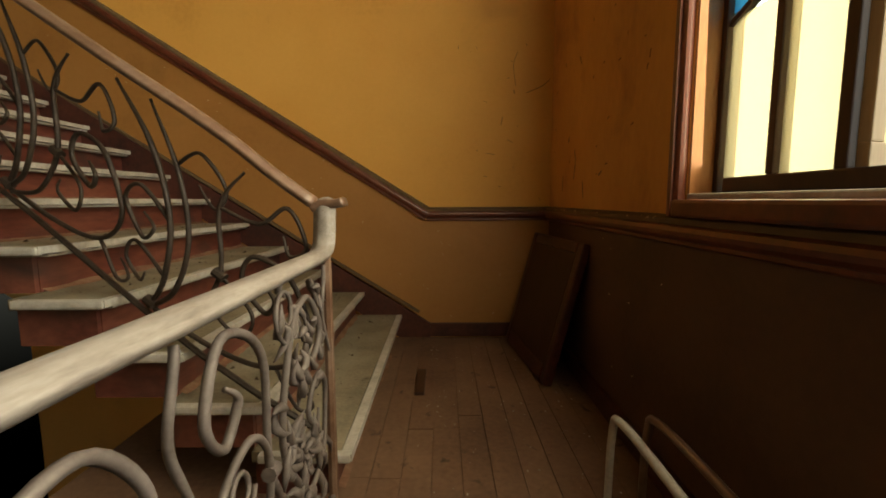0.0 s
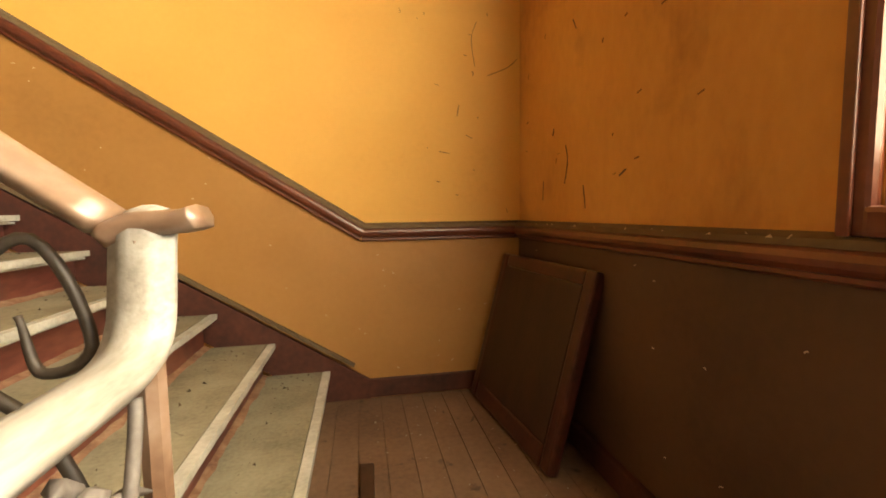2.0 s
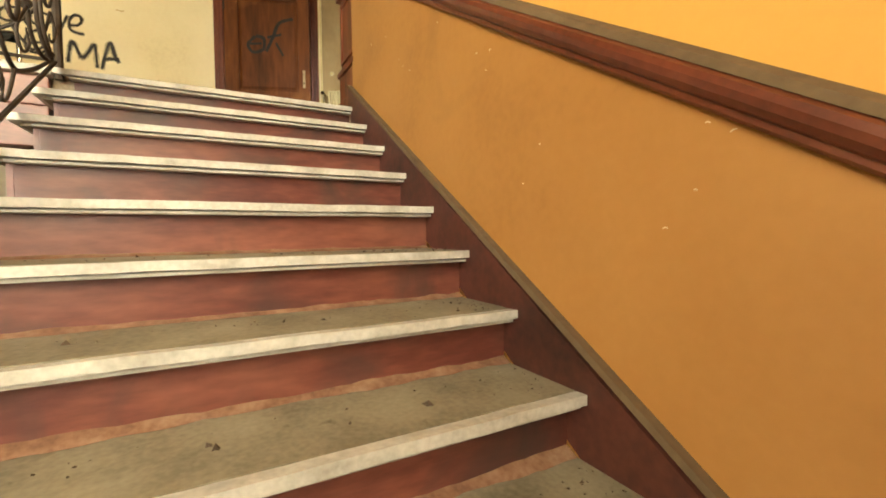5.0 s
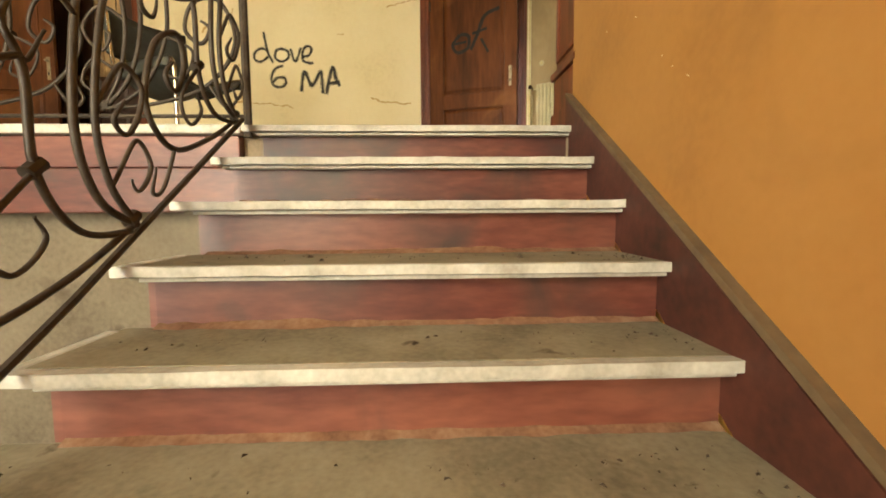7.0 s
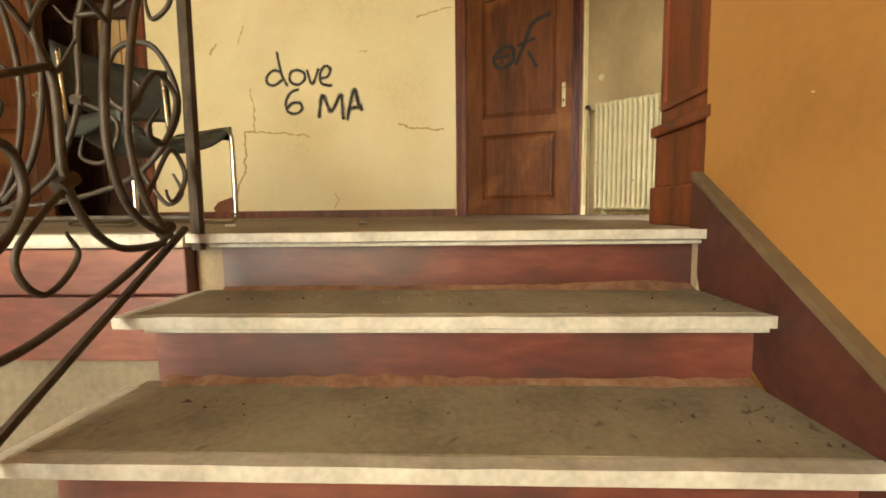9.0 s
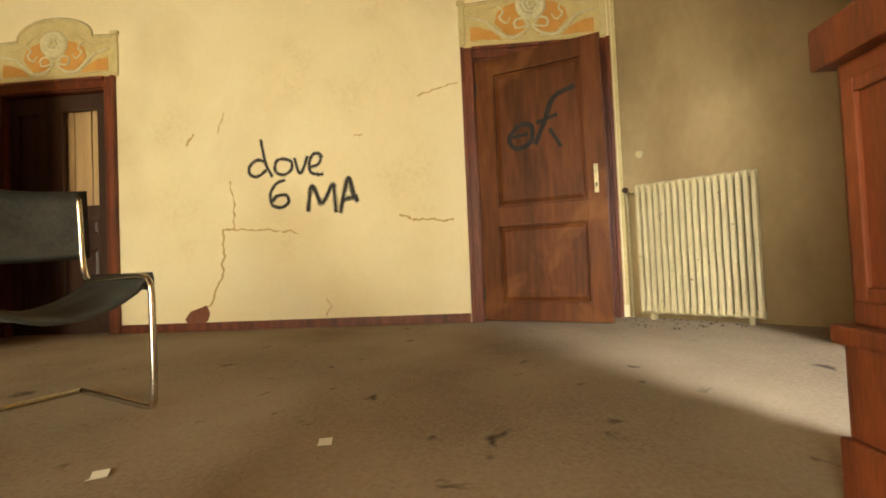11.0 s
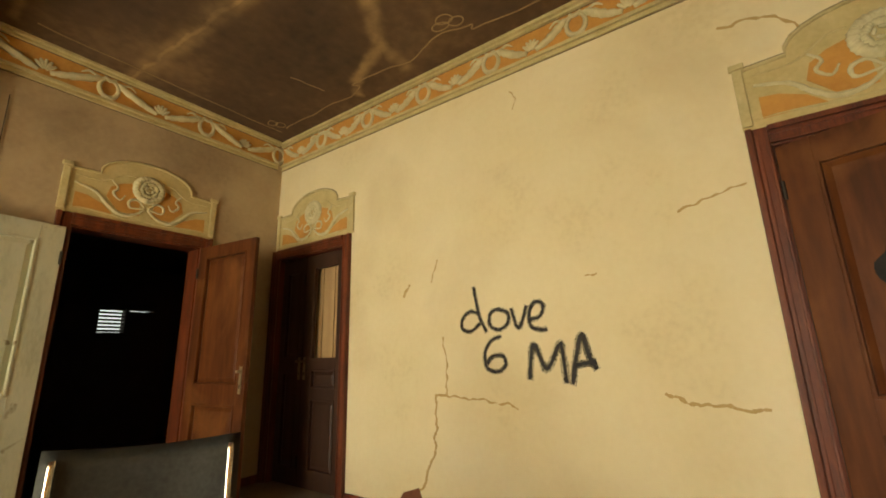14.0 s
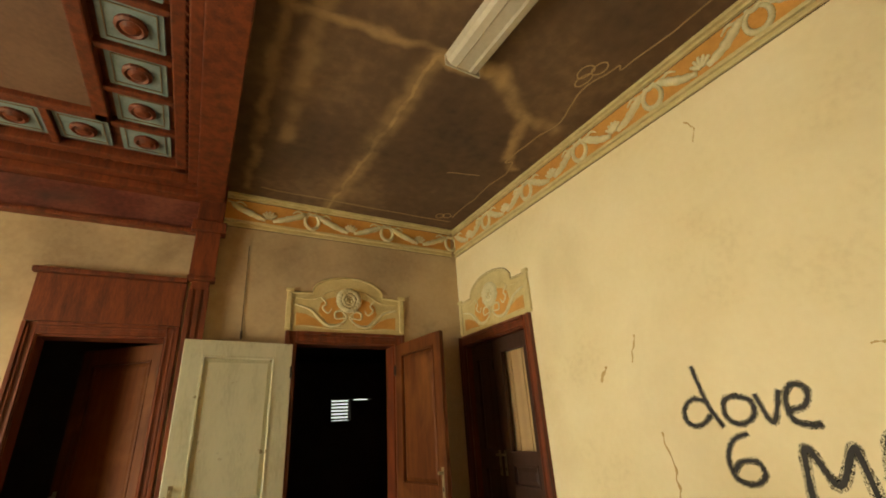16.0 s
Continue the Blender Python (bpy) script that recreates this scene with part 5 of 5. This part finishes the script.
# ---- chair ----
chair = thing("cantilever_chair", "black leather sling chair on a chromed tubular frame", "chair")
chair.matrix_basis = pose(-3.402, 0.733, UP, 0, 0, -25.5)
for s in (-1, 1):
    bm = bmesh.new()
    x = 0.255 * s
    tube(bm, smooth_path([(x, -0.34, 0.013), (x, 0.0, 0.013), (x, 0.22, 0.013), (x, 0.275, 0.03), (x, 0.285, 0.09), (x, 0.285, 0.3), (x, 0.283, 0.44), (x, 0.27, 0.50), (x, 0.22, 0.525), (x, 0.0, 0.52), (x, -0.20, 0.515), (x, -0.27, 0.53), (x, -0.30, 0.60), (x, -0.315, 0.75), (x, -0.33, 0.90)], 5), 0.0125, 8)
    part("side_tube", bm, CHROME, chair, soft=True)
bm = bmesh.new()
tube(bm, [(-0.255, -0.34, 0.013), (0.255, -0.34, 0.013)], 0.0125, 8)
part("floor_bar", bm, CHROME, chair)


def sheet(nm, f, nu, nv, th):
    """A sagging padded sheet: f gives its middle surface."""
    bm = bmesh.new()
    g = [[[bm.verts.new(Vector(f(i / nu, j / nv)) + Vector((0, 0, s))) for j in range(nv + 1)] for i in range(nu + 1)] for s in (-th, th)]
    for a in range(nu):
        for b in range(nv):
            for q in g:
                bm.faces.new((q[a][b], q[a + 1][b], q[a + 1][b + 1], q[a][b + 1]))
    rim = [(i, 0) for i in range(nu)] + [(nu, j) for j in range(nv)] + [(i, nv) for i in range(nu, 0, -1)] + [(0, j) for j in range(nv, 0, -1)]
    for (i, j), (k, l) in zip(rim, rim[1:] + rim[:1]):
        bm.faces.new((g[0][i][j], g[0][k][l], g[1][k][l], g[1][i][j]))
    return part(nm, bm, LEATHER, chair, soft=True)


sheet("seat", lambda u, v: (-0.27 + 0.54 * u, -0.25 + 0.50 * v, 0.528 - 0.135 * max(0.0, math.sin(3.1416 * u)) ** 0.7 - 0.012 * math.sin(9 * v) * math.sin(3.14 * u)), 12, 10, 0.012)
for s in (-1, 1):
    sheet("seat_loop", lambda u, v: (s * (0.272 + 0.006 * math.sin(3 * u)), -0.24 + 0.50 * v, 0.535 - 0.075 * u - 0.02 * u * math.sin(6 * v)), 3, 8, 0.006)
sheet("backrest", lambda u, v: (-0.285 + 0.57 * u, -0.325 - 0.02 * v + 0.02 - 0.045 * math.sin(3.1416 * u), 0.635 + 0.285 * v - 0.02 * math.sin(3.1416 * u)), 12, 5, 0.014)

# ---- graffiti, cracks, patch on the west wall ----


def stroke(parent, pts, r, mat, m, nm="stroke", d=0.002):
    bm = bmesh.new()
    p = smooth_path([(a, 0, b) for a, b in pts], 14 if nm == "crack" else 6)
    if nm == "crack":
        p = [q + Vector((noise.noise(q * 17), 0, noise.noise(q * 17 + Vector((5, 3, 1))))) * 0.022 for q in p]
    wob = 0.9 if nm == "crack" else 0.3
    rr = [max(0.0012, r * (0.8 + wob * noise.noise((i * 0.5, len(pts), r * 90)))) for i in range(len(p))]
    for i, (a, b) in enumerate(zip(zip(p, rr), zip(p[1:], rr[1:]))):
        (p0, r0), (p1, r1) = a, b
        e = p1 - p0
        if e.length < 1e-6:
            continue
        n = Vector((-e.z, 0, e.x)).normalized()
        e = e.normalized() * r0 * 0.4
        prism(bm, [((p0 + n * r0 - e).x, (p0 + n * r0 - e).z), ((p0 - n * r0 - e).x, (p0 - n * r0 - e).z), ((p1 - n * r1 + e).x, (p1 - n * r1 + e).z), ((p1 + n * r1 + e).x, (p1 + n * r1 + e).z)], d + 0.0002 * (i % 6), "y", 0.0005)
    o = part(nm, bm, mat, parent)
    o.matrix_basis = m
    return o


# wall plane: local x runs along world y, local z up
onwall = pose(WW, 0, 0) @ Matrix(((0, 1, 0, 0), (1, 0, 0, 0), (0, 0, 1, 0), (0, 0, 0, 1)))
gr = thing("graffiti", "black sprayed words dove 6 MA on cream plaster", "graffiti")
for pts, r in (([(0.500, 3.713), (0.516, 3.611), (0.542, 3.485), (0.595, 3.377)], 0.013),
               ([(0.543, 3.509), (0.457, 3.531), (0.387, 3.472), (0.393, 3.402), (0.468, 3.386), (0.542, 3.435)], 0.013),
               ([(0.711, 3.530), (0.638, 3.512), (0.627, 3.424), (0.694, 3.384), (0.773, 3.427), (0.774, 3.500), (0.701, 3.531)], 0.013),
               ([(0.805, 3.527), (0.854, 3.387), (0.923, 3.537)], 0.013),
               ([(0.937, 3.439), (1.018, 3.461), (1.045, 3.537), (0.990, 3.561), (0.943, 3.501), (0.946, 3.399), (1.016, 3.370), (1.057, 3.372)], 0.013),
               ([(0.709, 3.339), (0.626, 3.306), (0.573, 3.213), (0.593, 3.115), (0.676, 3.096), (0.738, 3.140), (0.718, 3.203), (0.635, 3.199), (0.593, 3.153)], 0.013),
               ([(0.914, 3.049), (0.943, 3.246), (0.974, 3.253), (1.040, 3.112), (1.133, 3.261), (1.153, 3.241), (1.166, 3.030)], 0.018),
               ([(1.205, 3.023), (1.250, 3.216), (1.292, 3.326), (1.326, 3.187), (1.362, 3.115)], 0.018),
               ([(1.218, 3.134), (1.296, 3.147), (1.359, 3.157)], 0.018)):
    stroke(gr, pts, r * 0.85, SPRAY, onwall, d=0.003)
    stroke(gr, pts, r * 1.7, HALO, onwall, "overspray", 0.0008)
cr = thing("wall_cracks", "ochre cracks in the cream plaster wall", "cracks", kind="structure")
for pts, r in (([(0.20, 3.35), (0.235, 3.1), (0.22, 2.95), (0.25, 2.92), (0.5, 2.90), (0.68, 2.885), (0.80, 2.86)], 0.006), ([(0.22, 2.92), (0.13, 2.90), (0.125, 2.70), (0.11, 2.62), (0.10, 2.50), (0.04, 2.38), (0.0, 2.27), (-0.08, 2.22)], 0.009),
               ([(1.74, 2.97), (1.86, 2.925), (2.0, 2.92), (2.10, 2.90), (2.19, 2.91)], 0.009), ([(0.90, 5.24), (0.94, 5.15), (0.93, 5.08)], 0.004), ([(2.30, 5.10), (2.52, 5.06), (2.66, 4.92)], 0.008), ([(2.85, 5.02), (2.95, 4.97)], 0.006),
               ([(-0.20, 3.70), (-0.13, 3.80)], 0.012), ([(0.10, 3.80), (0.16, 3.98)], 0.005), ([(1.35, 3.70), (1.42, 3.70)], 0.005), ([(1.92, 4.02), (2.1, 4.06), (2.28, 4.10)], 0.006), ([(1.05, 2.12), (1.08, 2.20), (1.06, 2.28)], 0.004)):
    stroke(cr, pts, r * 1.15, CRACK, onwall, "crack", 0.0012)
bm = bmesh.new()
prism(bm, [(-0.255, 2.13), (-0.20, 2.20), (-0.12, 2.225), (-0.05, 2.25), (-0.02, 2.18), (-0.04, 2.11), (-0.10, 2.085), (-0.13, 2.05), (-0.17, 2.095), (-0.23, 2.09)], 0.0025, "y", 0.0005)
pt = part("bare_patch", bm, BRICKRED, cr, "patch of bare reddish render")
pt.matrix_basis = onwall
# faded scrawl on the door that stands ajar
sc = [([(0.36, 1.62), (0.28, 1.52), (0.34, 1.43), (0.46, 1.47), (0.47, 1.60), (0.38, 1.63)], 0.016), ([(0.30, 1.53), (0.44, 1.54)], 0.012), ([(0.50, 1.45), (0.58, 1.62), (0.66, 1.80), (0.82, 1.86)], 0.016), ([(0.52, 1.62), (0.68, 1.66)], 0.013), ([(0.62, 1.55), (0.70, 1.40)], 0.012)]
for pts, r in sc:
    stroke(ajar, pts, r * 1.5, SPRAY_OLD, pose(0, -0.0095, 0), "scrawl", 0.0012)

# scratches on the stair wall
marks = thing("wall_scratches", "dark scratches and scuffs on the ochre plaster", "scratches", kind="structure")
onnorth = pose(0, NW, 0) @ Matrix.Diagonal((1, -1, 1, 1))
oneast = pose(EW, 0, 0) @ Matrix(((0, -1, 0, 0), (1, 0, 0, 0), (0, 0, 1, 0), (0, 0, 0, 1)))
for pts, r in (([(1.31, 1.66), (1.32, 1.72)], 0.006), ([(1.36, 1.55), (1.40, 1.53)], 0.004), ([(1.42, 1.95), (1.40, 2.1), (1.43, 2.2)], 0.004), ([(1.50, 1.9), (1.62, 1.95), (1.68, 2.0)], 0.005), ([(0.95, 0.45), (0.97, 0.40)], 0.006), ([(0.25, 1.0), (0.32, 0.97), (0.38, 0.99)], 0.004), ([(1.2, 1.45), (1.26, 1.44)], 0.005)):
    stroke(marks, pts, r * 0.5, STAIN, onnorth, "scratch", 0.001)
for pts, r in (([(2.50, 1.22), (2.47, 1.32), (2.49, 1.40)], 0.006), ([(2.62, 1.50), (2.63, 1.47)], 0.010), ([(2.30, 1.1), (2.32, 1.2)], 0.005), ([(2.05, 1.22), (2.01, 1.24)], 0.008), ([(2.75, 1.15), (2.74, 1.25)], 0.006), ([(2.4, 1.9), (2.43, 1.95)], 0.005)):
    stroke(marks, pts, r * 0.6, DARKWOOD, oneast, "scratch", 0.001)

CHIP = material("bare_plaster_chip", [(0.55, 0.42, 0.27), (0.75, 0.62, 0.44)], 30, 80, 0.9, 0.05)
rc = random.Random(21)
for m, spots_ in ((onnorth, [(rc.uniform(0.7, 1.65), rc.uniform(0.13, 0.9)) for _ in range(16)] + [(x, 0.35 + (0.74 - x) * SL + rc.uniform(0, 0.55)) for x in [rc.uniform(-2.2, 0.6) for _ in range(18)]]), (oneast, [(rc.uniform(1.2, 3.0), rc.uniform(0.2, 0.9)) for _ in range(12)])):
    for x, z in spots_:
        a, e = rc.uniform(-0.6, 0.6), rc.uniform(0.004, 0.014)
        stroke(marks, [(x, z), (x + e * 0.5, z + e * 0.5 * a + 0.002), (x + e, z + e * a)], rc.uniform(0.0008, 0.0018), CHIP, m @ pose(0, 0.004, 0), "chip", 0.0012)
for m, spots_ in ((onnorth, [(rc.uniform(0.9, 1.62), rc.uniform(1.1, 2.3)) for _ in range(14)]), (oneast, [(rc.uniform(1.5, 3.05), rc.uniform(1.08, 2.2)) for _ in range(22)])):
    for x, z in spots_:
        e, a = rc.uniform(0.006, 0.03), rc.choice((0.15, 0.3, 3.0, 5.0))
        dx = e / math.sqrt(1 + a * a)
        stroke(marks, [(x, z), (x + dx * 0.4 + 0.004, z - dx * a * 0.5), (x + dx, z - dx * a)], rc.uniform(0.001, 0.0035), STAIN, m, "scuff", 0.0008)

# ---- crumbs and scraps ----
for i, (x, y, a) in enumerate(((-3.183, 1.889, 10), (-2.995, 1.342, 25))):
    bm = bmesh.new()
    sweep(bm, [(0.013 * (j - 2), 0, 0.001 + 0.004 * abs(j - 2) ** 1.3) for j in range(5)], [(-0.02, 0), (0.02, 0), (0.02, 0.0012), (-0.02, 0.0012)])
    o = mesh_object("paper_scrap", bm, PAPER)
    o.matrix_basis = pose(x, y, UP, 0, 0, a)
    tagged(o, "small white scrap of paper on the hall floor", "paper", "paper scraps")


def crumbs(name, spots_, mat, label):
    bm = bmesh.new()
    for x, y, z, s in spots_:
        v = [bm.verts.new((x + s * random.uniform(-1, 1), y + s * random.uniform(-1, 1), z + q)) for q in (0, 0, 0, 0)]
        t = bm.verts.new((x, y, z + s * random.uniform(0.4, 1.0)))
        for i in range(4):
            bm.faces.new((v[i], v[(i + 1) % 4], t))
    tagged(mesh_object(name, bm, mat), label, "debris", kind="stuff")


rnd = random.Random(4)
sp = []
for k in range(1, STEPS):
    x, z = FIRST - GOING * (k - 1), RISE * k
    for _ in range(34):
        sp.append((x - 0.25 + abs(rnd.gauss(0, 0.07)), rnd.uniform(LEFT[k - 1] + 0.1, NW - 0.05), z, rnd.uniform(0.002, 0.007)))
    for _ in range(20):
        sp.append((x - rnd.uniform(0.04, 0.26), NW - 0.05 - abs(rnd.gauss(0, 0.10)), z, rnd.uniform(0.002, 0.008)))
crumbs("stair_debris", sp, DIRT, "crumbs of dirt and plaster along the steps")
sp = [(EW - 0.005 - abs(rnd.gauss(0, 0.014)), rnd.uniform(1.3, 2.75), KZ + 0.055, rnd.uniform(0.003, 0.012)) for _ in range(260)]
crumbs("ledge_rubble", sp, CHIP, "crumbled plaster lying on the dado ledge")
sp = []
for k in range(1, STEPS):
    for _ in range(5):
        sp.append((FIRST - GOING * (k - 1) - rnd.uniform(0.10, 0.27), rnd.uniform(LEFT[k - 1] + 0.15, NW - 0.1), RISE * k, rnd.uniform(0.008, 0.018)))
crumbs("dead_leaves", sp, DIRT, "dark shrivelled leaves lying on the treads")
sp = [(-5.45 + rnd.uniform(0, 0.5) , 3.55 + rnd.uniform(-0.05, 0.65), UP, rnd.uniform(0.004, 0.016)) for _ in range(90)]
crumbs("radiator_debris", sp, DIRT, "flaked paint and dirt at the radiator foot")
sp = [(rnd.uniform(WW + 0.05, -2.6), rnd.uniform(-1.9, 3.0), UP, rnd.uniform(0.0015, 0.005)) for _ in range(420)]
crumbs("hall_debris", sp, DIRT, "scattered dirt on the hall floor")
sp = [(rnd.uniform(0.7, 1.6), rnd.uniform(1.2, 3.05), 0, rnd.uniform(0.002, 0.006)) for _ in range(120)]
crumbs("landing_debris", sp, PAPER, "pale plaster crumbs on the landing floor")

# ---- landing floorboards ----
bw = (EW - 0.03 - (FIRST - 0.06)) / 10
rp = random.Random(9)
for i in range(10):
    y = SW
    while y < NW - 0.03:
        y2 = min(NW - 0.03, y + rp.uniform(1.4, 2.4))
        bm = bmesh.new()
        x0 = FIRST - 0.06 + bw * i
        box(bm, x0 + 0.0015, x0 + bw - 0.0015, y + 0.001, y2 - 0.001, -0.011, rp.uniform(-0.0015, 0.0))
        part("plank", bm, BOARDS, land)
        y = y2
